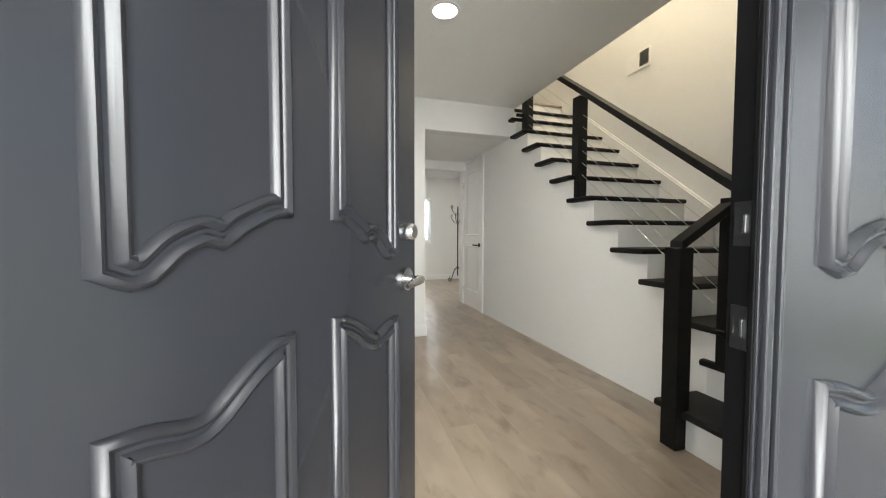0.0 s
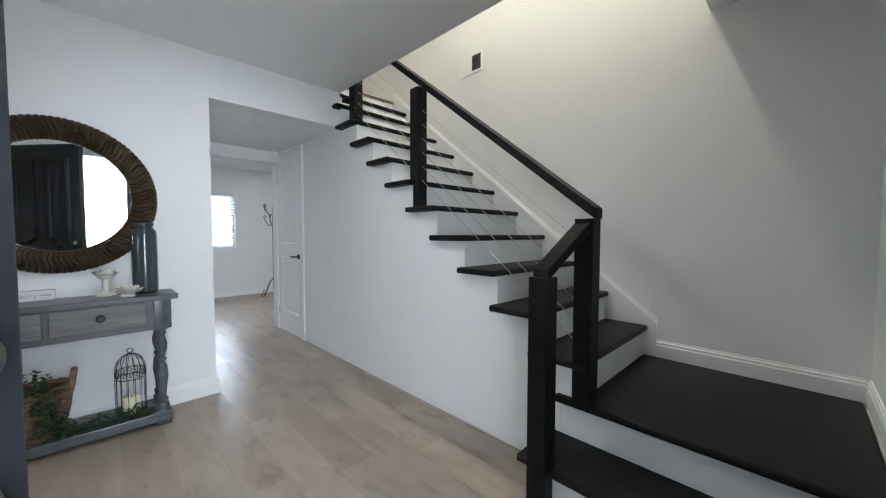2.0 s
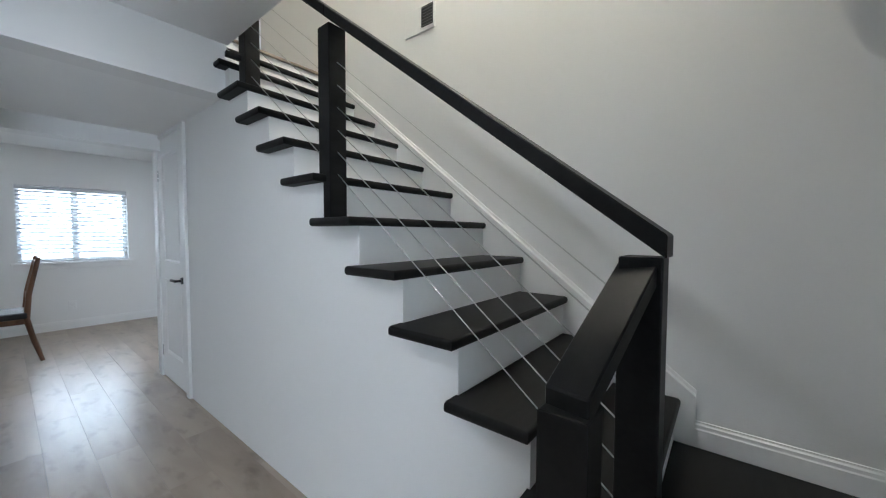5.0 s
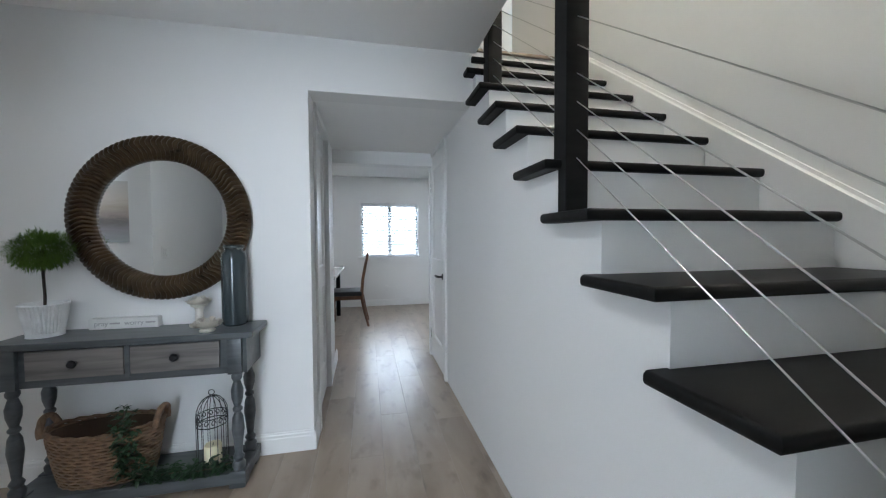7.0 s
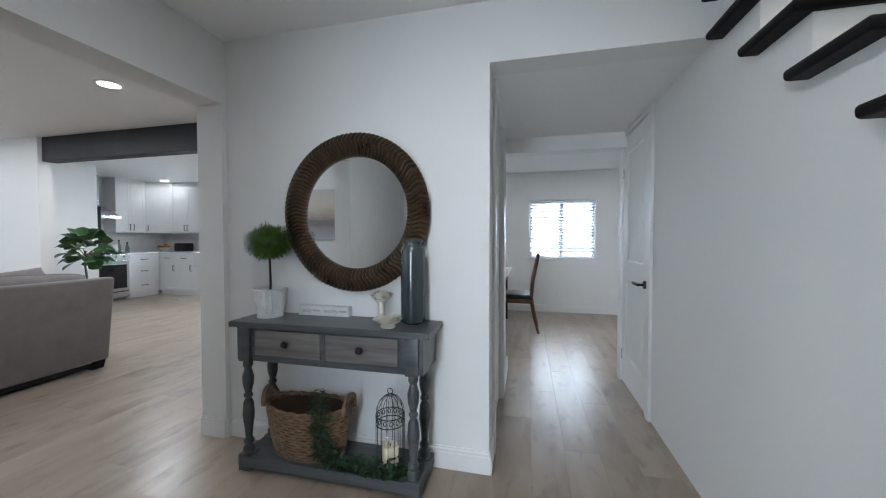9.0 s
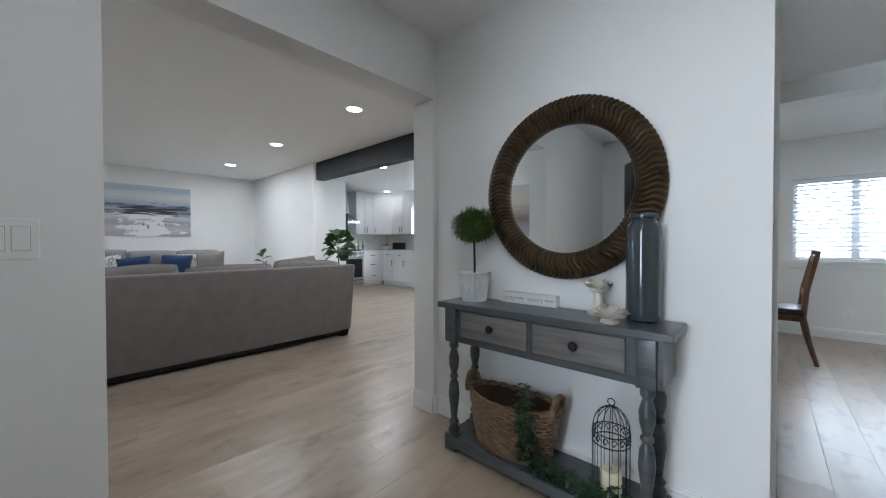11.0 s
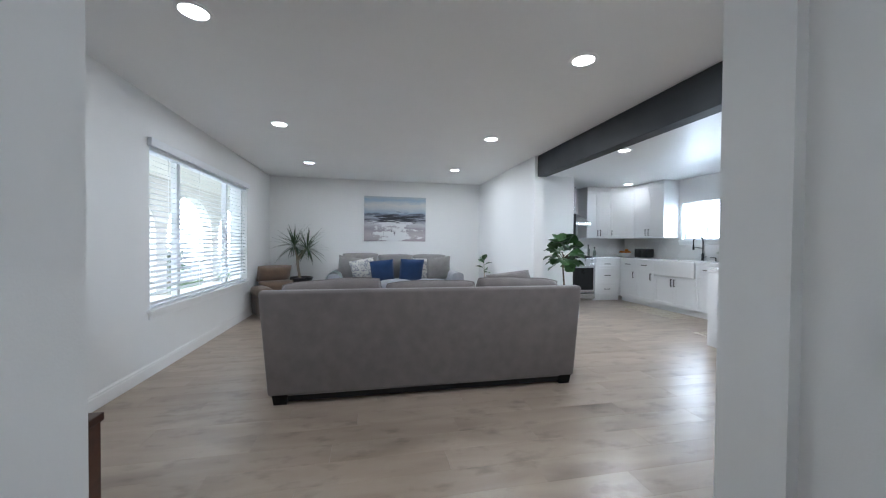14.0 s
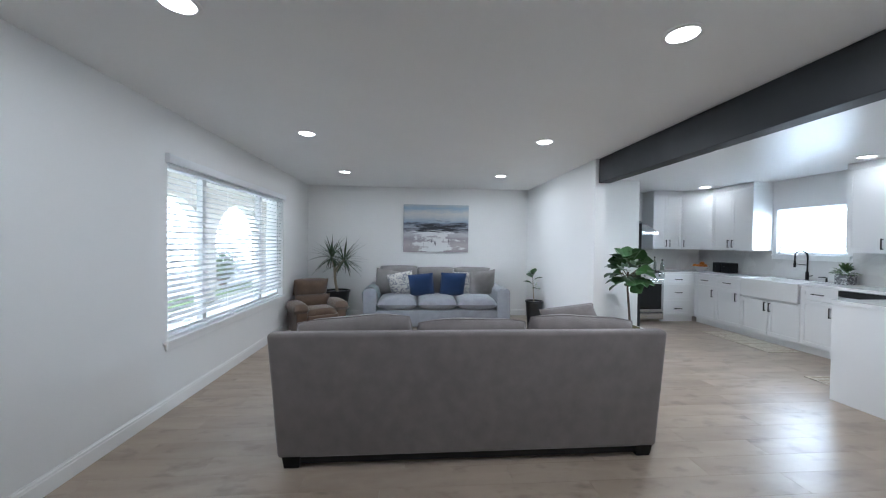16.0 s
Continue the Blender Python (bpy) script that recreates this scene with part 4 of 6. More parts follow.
ivy = thing("ivy_garland", "dark green trailing ivy garland over basket and shelf", "garland", pose(0, 0, 0))
spine = [Vector(p) for p in ((1.24, 4.06, 0.40), (1.27, 3.985, 0.34), (1.28, 3.972, 0.24), (1.30, 3.99, 0.14), (1.38, 4.01, 0.098), (1.47, 4.02, 0.095), (1.55, 4.005, 0.098), (1.63, 4.01, 0.098), (1.70, 4.04, 0.098))]
part("vine", bar(spine, 0.0035, 6), BARK, ivy)
bm = bmesh.new()
for k in range(620):
    u = rng.random() ** 0.85 * (len(spine) - 1)
    i = min(int(u), len(spine) - 2)
    p = spine[i].lerp(spine[i + 1], u - i) + Vector([max(-0.05, min(0.05, rng.gauss(0, q))) for q in (0.030, 0.016, 0.022)])
    p.z, p.y = max(0.083, p.z), max(p.y, 3.955)
    blade(bm, p, (rng.gauss(0, 1), rng.gauss(-0.3, 0.7), rng.gauss(0.2, 0.5)), 0.024 + 0.014 * rng.random(), 0.019, 0.5, n=3, wide_at=0.4)
for v in bm.verts:
    v.co.z = max(v.co.z, 0.079)
part("leaves", bm, IVY, ivy, "small dark ivy leaves")

cage = thing("birdcage_lantern", "black wire birdcage lantern with scrollwork", "lantern", pose(1.606, 4.075, 0.077) @ Matrix.Scale(1.1, 4))
CR = 0.062
for k in range(14):
    a = 2 * math.pi * k / 14
    pts = [(CR * math.cos(a), CR * math.sin(a), 0.01), (CR * math.cos(a), CR * math.sin(a), 0.24)]
    pts += [(CR * math.cos(a) * math.cos(q), CR * math.sin(a) * math.cos(q), 0.24 + 0.085 * math.sin(q)) for q in (0.3, 0.6, 0.9, 1.2, 1.5)]
    part("wire", bar(pts, 0.0014, 5), BLACKMETAL, cage)
for z in (0.012, 0.20, 0.238):
    part("ring", bar([(CR * math.cos(2 * math.pi * i / 32), CR * math.sin(2 * math.pi * i / 32), z) for i in range(32)], 0.0022, 6, True), BLACKMETAL, cage)
bm = bmesh.new()
for k in range(14):
    a = 2 * math.pi * (k + 0.5) / 14
    pts = []
    for i in range(11):
        q = i / 10 * 4.2
        pts.append((CR * math.cos(a + 0.16 * math.cos(q * 1.5) * (1 - i / 14)), CR * math.sin(a + 0.16 * math.cos(q * 1.5) * (1 - i / 14)), 0.219 + 0.016 * math.sin(q * 1.5) * (1 - i / 14)))
    tube(bm, pts, 0.002, 5)
part("scrollwork", bm, BLACKMETAL, cage)
part("base", turned([(0, 0), (0.066, 0), (0.068, 0.006), (0.064, 0.012), (0, 0.012)], 32), BLACKMETAL, cage, "", 40)
part("finial", bar([(0.012 * math.cos(q), 0, 0.340 + 0.012 * math.sin(q)) for q in [2 * math.pi * i / 16 for i in range(16)]], 0.002, 6, True), BLACKMETAL, cage)
candle = thing("pillar_candle", "cream ribbed pillar candle standing in the lantern", "candle", pose(1.606, 4.075, 0.0912) @ Matrix.Scale(1.05, 4))
bm = bmesh.new()
prof = []
lathe(bm, [(0, 0), (0.036, 0), (0.0375, 0.01), (0.0375, 0.085), (0.033, 0.092), (0.018, 0.086), (0, 0.084)], 28)
part("wax", bm, WAX, candle, "", 40)
part("wick", bar([(0, 0, 0.083), (0.002, 0, 0.098)], 0.0014, 5), DARKGAP, candle)


# ---- switches, outlets, vent ----
def plate(name, label, category, m, w, h, toggles, group=""):
    ob = thing(name, label, category, m, group)
    part("cover_plate", bx(-w / 2, w / 2, -0.006, 0, -h / 2, h / 2, 0.003), TRIM, ob)
    for x, z, tw, th in toggles:
        part("rocker", bx(x - tw / 2, x + tw / 2, -0.010, -0.006, z - th / 2, z + th / 2, 0.0015), TRIM, ob)
        part("rocker_gap", bx(x - tw / 2 - 0.0012, x + tw / 2 + 0.0012, -0.0066, -0.0058, z - th / 2 - 0.0012, z + th / 2 + 0.0012), mat_gap, ob)
    return ob


mat_gap = mat("shadow_line_grey", (0.35, 0.35, 0.35), 0.6)
plate("light_switch", "double white rocker light switch on the wall", "light switch", pose(0.505, 2.527, 1.087, 0, 0, 90), 0.116, 0.116, [(-0.023, 0, 0.034, 0.066), (0.023, 0, 0.034, 0.066)])
plate("light_switch", "single white light switch beside the entrance door", "light switch", pose(2.99, 1.14, 1.05, 0, 0, 180), 0.07, 0.115, [(0, 0, 0.034, 0.066)])
OUT = [(0, 0.022, 0.030, 0.028), (0, -0.022, 0.030, 0.028)]
plate("wall_outlet", "white double electrical outlet low on the wall", "outlet", pose(2.72, 8.50, 0.30), 0.07, 0.115, OUT)
plate("wall_outlet", "white double electrical outlet under the window", "outlet", pose(-4.75, SOUTH, 0.33, 0, 0, 180), 0.07, 0.115, OUT)
vent = thing("wall_vent", "white return-air vent with a dark louvred grille", "vent", pose(3.93, 3.51, 2.63, 0, 0, -90))
part("cover_plate", bx(-0.13, 0.13, -0.012, 0, -0.085, 0.085, 0.004), TRIM, vent)
part("grille_back", bx(0.02, 0.118, -0.0132, -0.0118, -0.06, 0.07), mat("vent_shadow", (0.10, 0.10, 0.10), 0.7), vent)
for k in range(7):
    s = part("louvre", bx(0.02, 0.118, -0.004, 0.004, -0.001, 0.001), mat_gap, vent)
    s.matrix_basis = pose(0, -0.016, -0.052 + k * 0.0185, 35, 0, 0)

# ---- dining room seen through the hallway ----
CHAIRWOOD = wood("reddish_brown_wood", (0.085, 0.038, 0.020), (0.19, 0.092, 0.048), 0.35, along=(10, 10, 1.2), scale=3, bump=0.1)
LEATHER = mat("black_leather", (0.014, 0.014, 0.016), 0.38, bump=0.2, scale=120, vary=0.1)
chair = thing("dining_chair", "reddish-brown wooden dining chair with a black leather seat", "chair", pose(2.285, 7.25, 0, 0, 0, 180))
part("seat", bx(-0.02, 0.42, -0.22, 0.22, 0.425, 0.485, 0.018, 3), LEATHER, chair, "black leather seat pad", 40)
part("seat_frame", bx(-0.01, 0.41, -0.21, 0.21, 0.375, 0.425, 0.004), CHAIRWOOD, chair)
for y in (-0.195, 0.195):
    part("rear_leg", bar([(-0.10, y, 0.0), (-0.05, y, 0.20), (-0.01, y, 0.42), (-0.03, y, 0.65), (-0.10, y, 1.0)], [0.016, 0.02, 0.023, 0.02, 0.017], 8), CHAIRWOOD, chair, "curved rear leg and back post", 50)
    part("front_leg", bar([(0.38, y, 0.0), (0.385, y, 0.38)], [0.015, 0.022], 8), CHAIRWOOD, chair)
for z, x in ((0.62, -0.024), (0.93, -0.085)):
    part("back_rail", bx(x - 0.010, x + 0.010, -0.19, 0.19, z - 0.035, z + 0.035, 0.005), CHAIRWOOD, chair)
for y in (-0.1, 0.0, 0.1):
    part("back_slat", bar([(-0.026, y, 0.64), (-0.05, y, 0.78), (-0.083, y, 0.91)], 0.011, 6), CHAIRWOOD, chair)
dt = thing("dining_table", "dark dining table with a pale top edge", "table", pose(1.47, 7.2, 0))
part("tabletop", bx(-0.55, 0.55, -0.75, 0.75, 0.735, 0.765, 0.004), mat("pale_table_top", (0.5, 0.5, 0.5), 0.25, vary=0.03), dt, "pale smooth tabletop")
part("apron", bx(-0.50, 0.50, -0.68, 0.68, 0.685, 0.735, 0.003), BLACKWOOD, dt)
for x in (-0.46, 0.46):
    for y in (-0.64, 0.64):
        part("leg", bx(x - 0.03, x + 0.03, y - 0.03, y + 0.03, 0, 0.685, 0.004), BLACKWOOD, dt)

rack = thing("coat_rack", "black wrought-iron coat rack with curled hooks", "coat rack", pose(3.79, 8.1, 0))
part("pole", bar([(0, 0, 0.12), (0, 0, 1.62)], 0.013, 10), BLACKMETAL, rack)
for k in range(4):
    a = k * math.pi / 2 + 0.4
    d = Vector((math.cos(a), math.sin(a), 0))
    part("foot_scroll", bar([d * 0.02 + Vector((0, 0, 0.30)), d * 0.10 + Vector((0, 0, 0.24)), d * 0.16 + Vector((0, 0, 0.10)), d * 0.22 + Vector((0, 0, 0.01)), d * 0.27 + Vector((0, 0, 0.03)), d * 0.25 + Vector((0, 0, 0.08))], 0.009, 6), BLACKMETAL, rack)
    for z, s in ((1.55, 1.0), (1.36, 0.8)):
        q = a + (0.5 if z < 1.5 else 0)
        d = Vector((math.cos(q), math.sin(q), 0)) * s
        part("hook", bar([Vector((0, 0, z - 0.08)), d * 0.08 + Vector((0, 0, z - 0.10)), d * 0.16 + Vector((0, 0, z - 0.02)), d * 0.20 + Vector((0, 0, z + 0.06)), d * 0.17 + Vector((0, 0, z + 0.09)), d * 0.145 + Vector((0, 0, z + 0.05))], 0.007, 6), BLACKMETAL, rack)

# ---- living room ----
# sofa seen from behind: x runs along its length, +y towards its back
def slab_shape(bm, w0, w1, y0, y1, z0, z1, lean=0.0, r=0.03):
    """An upright slab, w0 wide below and w1 above, leaning back by lean at the top."""
    vs = box(bm, -0.5, 0.5, y0, y1, z0, z1)
    for v in vs:
        u = (v.co.z - z0) / (z1 - z0)
        v.co.x *= w0 + (w1 - w0) * u
        v.co.y += lean * u
    es = list({e for v in vs for e in v.link_edges})
    bmesh.ops.bevel(bm, geom=es, offset=r, segments=4, affect="EDGES", profile=0.5)
    return bm


def soft_cushion(w, d, h, m, seed, crease=0.010, sag=0.04, seam=0.005):
    """A filled cushion with rounded corners, shallow creases and a raised seam round its edge."""
    bm = bmesh.new()
    nx, ny = 26, 20
    rows = {}
    for sgn in (1, -1):
        for i in range(nx + 1):
            for j in range(ny + 1):
                u, v = 2 * i / nx - 1, 2 * j / ny - 1
                rim = i in (0, nx) or j in (0, ny)
                if rim and sgn < 0:
                    rows[sgn, i, j] = rows[1, i, j]
                    continue
                f = ((1 - abs(u) ** 3.0) * (1 - abs(v) ** 3.0)) ** 0.42
                k = 1 - 0.02 * (abs(u * v)) ** 3
                p = Vector((u * w / 2 * k * (1 - sag * 0.5 * v ** 4), v * d / 2 * k * (1 - sag * u ** 4), sgn * h / 2 * f))
                q = noise.noise(Vector((p.x * 5, p.y * 5, seed + sgn))) + 0.6 * noise.noise(Vector((p.x * 14, p.y * 9, seed - sgn)))
                p.z += sgn * crease * q * f
                p.y += 0.010 * noise.noise(Vector((p.x * 4, sgn, seed)))
                rows[sgn, i, j] = bm.verts.new(m @ p)
        for i in range(nx):
            for j in range(ny):
                c = [rows[sgn, a, b] for a, b in ((i, j), (i + 1, j), (i + 1, j + 1), (i, j + 1))]
                bm.faces.new(c if sgn > 0 else c[::-1])
    rim = [(i, 0) for i in range(nx)] + [(nx, j) for j in range(ny)] + [(i, ny) for i in range(nx, 0, -1)] + [(0, j) for j in range(ny, 0, -1)]
    if seam:
        tube(bm, [rows[1, i, j].co.copy() for i, j in rim], seam, 5, True)
    return bm


sofa = thing("sofa", "taupe velvet three-seat sofa with flared arms", "sofa", pose(-1.572, 3.757, 0, 0, 0, -90))
bm = slab_shape(bmesh.new(), 2.43, 2.565, -0.10, -0.0, 0.062, 0.83, 0.0, 0.028)
part("backrest", bm, VELVET, sofa, "", 40)
for s in (-1, 1):
    bm = bmesh.new()
    vs = box(bm, -0.075, 0.075, -0.93, -0.09, 0.075, 0.70)
    for v in vs:
        u = (v.co.z - 0.075) / 0.625
        v.co.x += s * (1.105 + 0.085 * u)
    bmesh.ops.bevel(bm, geom=bm.edges[:], offset=0.028, segments=4, affect="EDGES", profile=0.5)
    part("arm", bm, VELVET, sofa, "", 40)
part("seat_base", bx(-1.06, 1.06, -0.92, -0.09, 0.075, 0.30, 0.02), VELVET, sofa, "", 40)
for x in (-0.70, 0.0, 0.70):
    part("seat_cushion", cushion(bmesh.new(), 0.70, 0.74, 0.20, 0.25, Matrix.Translation((x, -0.57, 0.39))), VELVET, sofa, "", 60)
for x, w, tilt, dz in ((-0.775, 0.77, -2.0, 0.022), (-0.01, 0.77, 0.3, 0.005), (0.775, 0.77, 3.5, 0.026)):
    part("back_cushion", soft_cushion(w, 0.56, 0.27, Matrix.Translation((x, -0.265, 0.598 + dz)) @ pose(0, 0, 0, 74, tilt, 0), 40 + int(x * 10), 0.016, 0.055, 0.004), VELVET, sofa, "plump taupe back cushion", 60)
# underside, extended down in black to stand in for shade between the feet
part("underside_and_shadow", bx(-1.10, 1.10, -0.88, -0.022, 0.022, 0.076), DARKGAP, sofa, "black underside carried down as the shadow below the sofa")
for x in (-1.13, 1.13):
    for y in (-0.86, -0.055):
        bm = bmesh.new()
        vs = box(bm, x - 0.055, x + 0.055, y - 0.05, y + 0.05, 0.0, 0.076)
        for v in vs:
            if v.co.z < 0.01:
                v.co.x, v.co.y = x + (v.co.x - x) * 0.8, y + (v.co.y - y) * 0.8
        part("foot", bm, BLACKWOOD, sofa, "black tapered wooden foot")

pil = thing("throw_pillow", "taupe velvet throw pillow on the sofa back", "pillow", pose(-1.96, 4.58, 0.722) @ pose(0, 0, 0, 0, 62, 4) @ pose(0, 0, 0, 0, 0, 6))
part("cover", soft_cushion(0.42, 0.44, 0.17, Matrix(), 7, 0.010, -0.05, 0.004), VELVET, pil, "", 60)
blk = thing("throw_blanket", "dark patterned woven blanket hanging over the sofa arm", "blanket", pose(-2.15, 2.512, 0.42))
bm = bmesh.new()
g = []
for i in range(13):
    row = []
    for j in range(11):
        u, v = i / 12 - 0.5, j / 10 - 0.5
        row.append(bm.verts.new((u * 0.42 + 0.012 * math.sin(v * 9), -0.012 - 0.012 * math.sin(u * 26 + v * 3) - 0.045 * (v + 0.5), v * 0.46)))
    g.append(row)
for i in range(12):
    for j in range(10):
        bm.faces.new((g[i][j], g[i + 1][j], g[i + 1][j + 1], g[i][j + 1]))
ext = bmesh.ops.solidify(bm, geom=bm.faces[:], thickness=0.008)
part("cloth", bm, DARKTHROW, blk, "", 60)

# far sofa against the wall: +y towards its front
far = thing("sofa", "blue-grey fabric three-seat sofa with rounded arms", "sofa", pose(-6.06, 3.74, 0, 0, 0, -90))
part("base", bx(-0.98, 0.98, 0.10, 0.98, 0.03, 0.30, 0.02), BLUEGREY, far, "", 40)
for s in (-1, 1):
    bm = bmesh.new()
    box(bm, s * 1.085 - 0.105, s * 1.085 + 0.105, 0.02, 1.0, 0.02, 0.655)
    es = [e for e in bm.edges if min(v.co.z for v in e.verts) > 0.6 and abs(e.verts[0].co.x - e.verts[1].co.x) < 0.01]
    bmesh.ops.bevel(bm, geom=es, offset=0.07, segments=5, affect="EDGES", profile=0.5)
    bmesh.ops.bevel(bm, geom=[e for e in bm.edges if min(v.co.y for v in e.verts) > 0.99], offset=0.012, segments=2, affect="EDGES")
    part("arm", bm, BLUEGREY, far, "", 45)
part("backrest", bx(-1.05, 1.05, 0.0, 0.22, 0.03, 0.80, 0.05, 4), BLUEGREY, far, "", 45)
for k, x in enumerate((-0.655, 0.0, 0.655)):
    part("seat_cushion", soft_cushion(0.655, 0.82, 0.235, Matrix.Translation((x, 0.61, 0.395)), 20 + k, 0.004, 0.015, 0.005), BLUEGREY, far, "", 60)
    part("back_cushion", soft_cushion(0.66, 0.56, 0.25, Matrix.Translation((x, 0.30, 0.69 + 0.022 * (k == 2))) @ pose(0, 0, 0, 76, 0, 0), k, 0.006, 0.03, 0.004), TAUPE, far, "taupe back cushion", 60)


def pillow(label, material, x, y, z, size, rx, ry, rz, buttons=False, name="throw_pillow"):
    ob = thing(name, label, "pillow", pose(-6.06, 3.74, 0, 0, 0, -90) @ pose(x, y, z, rx, ry, rz), "pillows on the far sofa")
    part("cover", soft_cushion(size, size, 0.16, Matrix(), 3 + x * 9, 0.006, -0.05, 0.003), material, ob, "", 60)
    if buttons:
        for k in (-1, 0, 1):
            part("button", turned([(0, 0.008), (0.008, 0.006), (0.009, 0)], 10, Matrix.Translation((k * 0.09, size * 0.27, 0.045))), PAPERWHITE, ob, "small pale button")
    return ob


pillow("taupe throw pillow leaning in the sofa corner", TAUPE, -0.80, 0.56, 0.70, 0.46, 70, 6, 8)
pillow("white printed throw pillow with grey leaves", PATTERN, -0.50, 0.53, 0.69, 0.44, 68, 0, 4)
pillow("navy blue throw pillow with a row of buttons", NAVY, -0.28, 0.60, 0.68, 0.43, 66, -2, 2, True)
pillow("navy blue throw pillow with a row of buttons", NAVY, 0.26, 0.60, 0.67, 0.42, 64, 5, -4, True)
pillow("white printed throw pillow with grey leaves", PATTERN, 0.60, 0.54, 0.68, 0.43, 66, 10, -4)
pillow("taupe throw pillow leaning in the sofa corner", TAUPE, 0.82, 0.48, 0.70, 0.46, 70, -8, -6)
th = thing("throw_blanket", "pale teal knitted throw over the sofa arm", "blanket", pose(-6.06, 3.74, 0, 0, 0, -90))
bm = bmesh.new()
g = []
for i in range(17):
    row = []
    for j in range(9):
        a = math.pi * (1.12 - 1.25 * i / 16)
        r = 0.122 + 0.006 * math.sin(j * 2.4 + i)
        drop = max(0, i - 14) * 0.05 + max(0, 2 - i) * 0.04
        row.append(bm.verts.new((1.085 + r * 1.02 * math.cos(a), 0.62 + 0.045 * j + 0.03 * math.sin(i * 0.7), 0.548 + r * 1.06 * math.sin(a) - drop)))
    g.append(row)
for i in range(16):
    for j in range(8):
        bm.faces.new((g[i][j], g[i + 1][j], g[i + 1][j + 1], g[i][j + 1]))
bmesh.ops.solidify(bm, geom=bm.faces[:], thickness=0.012)
part("cloth", bm, THROW, th, "", 60)

# recliner
rec = thing("recliner", "small brown microfibre recliner chair", "armchair", pose(-5.06, 1.83, 0, 0, 0, -58) @ Matrix.Scale(0.93, 4))
part("base", bx(-0.30, 0.30, -0.30, 0.34, 0.03, 0.26, 0.03, 3), BROWNSUEDE, rec, "", 45)
for s in (-1, 1):
    bm = bx(s * 0.315 - 0.085, s * 0.315 + 0.085, -0.30, 0.34, 0.02, 0.40, 0.035, 3)
    cushion(bm, 0.235, 0.68, 0.21, 0.75, Matrix.Translation((s * 0.325, 0.05, 0.42)))
    part("arm", bm, BROWNSUEDE, rec, "padded arm", 50)
part("seat_cushion", cushion(bmesh.new(), 0.50, 0.52, 0.18, 0.3, Matrix.Translation((0, 0.12, 0.33))), BROWNSUEDE, rec, "", 60)
part("footrest", bx(-0.25, 0.25, 0.335, 0.40, 0.07, 0.32, 0.03, 3), BROWNSUEDE, rec, "", 45)
for z, h in ((0.44, 0.30), (0.70, 0.30)):
    part("back_roll", cushion(bmesh.new(), 0.60, h, 0.30, 0.8, Matrix.Translation((0, -0.22 - (z - 0.4) * 0.35, z)) @ pose(0, 0, 0, 70, 0, 0)), BROWNSUEDE, rec, "padded back roll", 60)
part("back_shell", bx(-0.26, 0.26, -0.40, -0.27, 0.1, 0.70, 0.06, 4), BROWNSUEDE, rec, "", 45)


def pot(parent, r0, r1, h, material, label=""):
    part("pot", turned([(0, 0), (r0, 0), (r0 * 1.02, 0.01), (r1, h - 0.03), (r1 * 1.06, h - 0.028), (r1 * 1.07, h), (r1 * 0.95, h), (r1 * 0.92, h - 0.03)], 36), material, parent, label, 40)
    part("soil", turned([(0, h - 0.028), (r1 * 0.93, h - 0.032)], 28), SOIL, parent)


rng = random.Random(11)
dra = thing("dracaena_plant", "spiky dracaena with two trunks in a black pot", "potted plant", pose(-5.75, 2.0, 0))
pot(dra, 0.15, 0.215, 0.54, POTBLACK, "glossy black pot")
heads = (((-0.02, 0.0, 0.50), (0.02, -0.03, 0.72), (0.0, -0.05, 0.94), (-0.02, -0.10, 1.12)), ((0.0, -0.04, 0.86), (0.02, 0.05, 1.0), (0.04, 0.13, 1.07)))
for h in heads:
    part("trunk", bar(h, [0.026, 0.024, 0.020, 0.018][:len(h)], 8), PALEBARK, dra, "bare pale trunk")
for h in heads:
    bm = bmesh.new()
    for k in range(64):
        a, e = rng.random() * 2 * math.pi, rng.uniform(-0.6, 1.25)
        blade(bm, Vector(h[-1]) + Vector((0, 0, rng.uniform(-0.05, 0.03))), (math.cos(a) * math.cos(e), math.sin(a) * math.cos(e), math.sin(e)), rng.uniform(0.28, 0.50), 0.022, rng.uniform(0.1, 0.9), n=6, wide_at=0.35)
    part("leaf_tuft", bm, DRACLEAF, dra, "tuft of narrow dark leaves")

fig = thing("fiddle_leaf_plant", "young fiddle-leaf fig in a black pot", "potted plant", pose(-5.22, 5.385, 0) @ Matrix.Scale(0.97, 4))
pot(fig, 0.11, 0.145, 0.45, POTBLACK, "black plastic pot")
part("stem", bar([(0, 0, 0.38), (0.01, -0.02, 0.60), (0.0, -0.03, 0.86)], [0.010, 0.009, 0.006], 7), PALEBARK, fig)
bm = bmesh.new()
for a, z, e, L in ((0.4, 0.66, 0.3, 0.17), (2.4, 0.70, 0.3, 0.17), (4.4, 0.74, 0.5, 0.17), (1.2, 0.80, 0.6, 0.18), (3.4, 0.84, 0.7, 0.18), (5.4, 0.86, 0.8, 0.17), (0.2, 0.88, 1.2, 0.16)):
    blade(bm, (0.0, -0.03, z), (math.cos(a) * math.cos(e), math.sin(a) * math.cos(e), math.sin(e)), L, 0.135, 0.5, n=7, wide_at=0.6, roll=rng.uniform(-0.7, 0.7))
part("leaves", bm, FIGLEAF, fig, "broad green leaves")

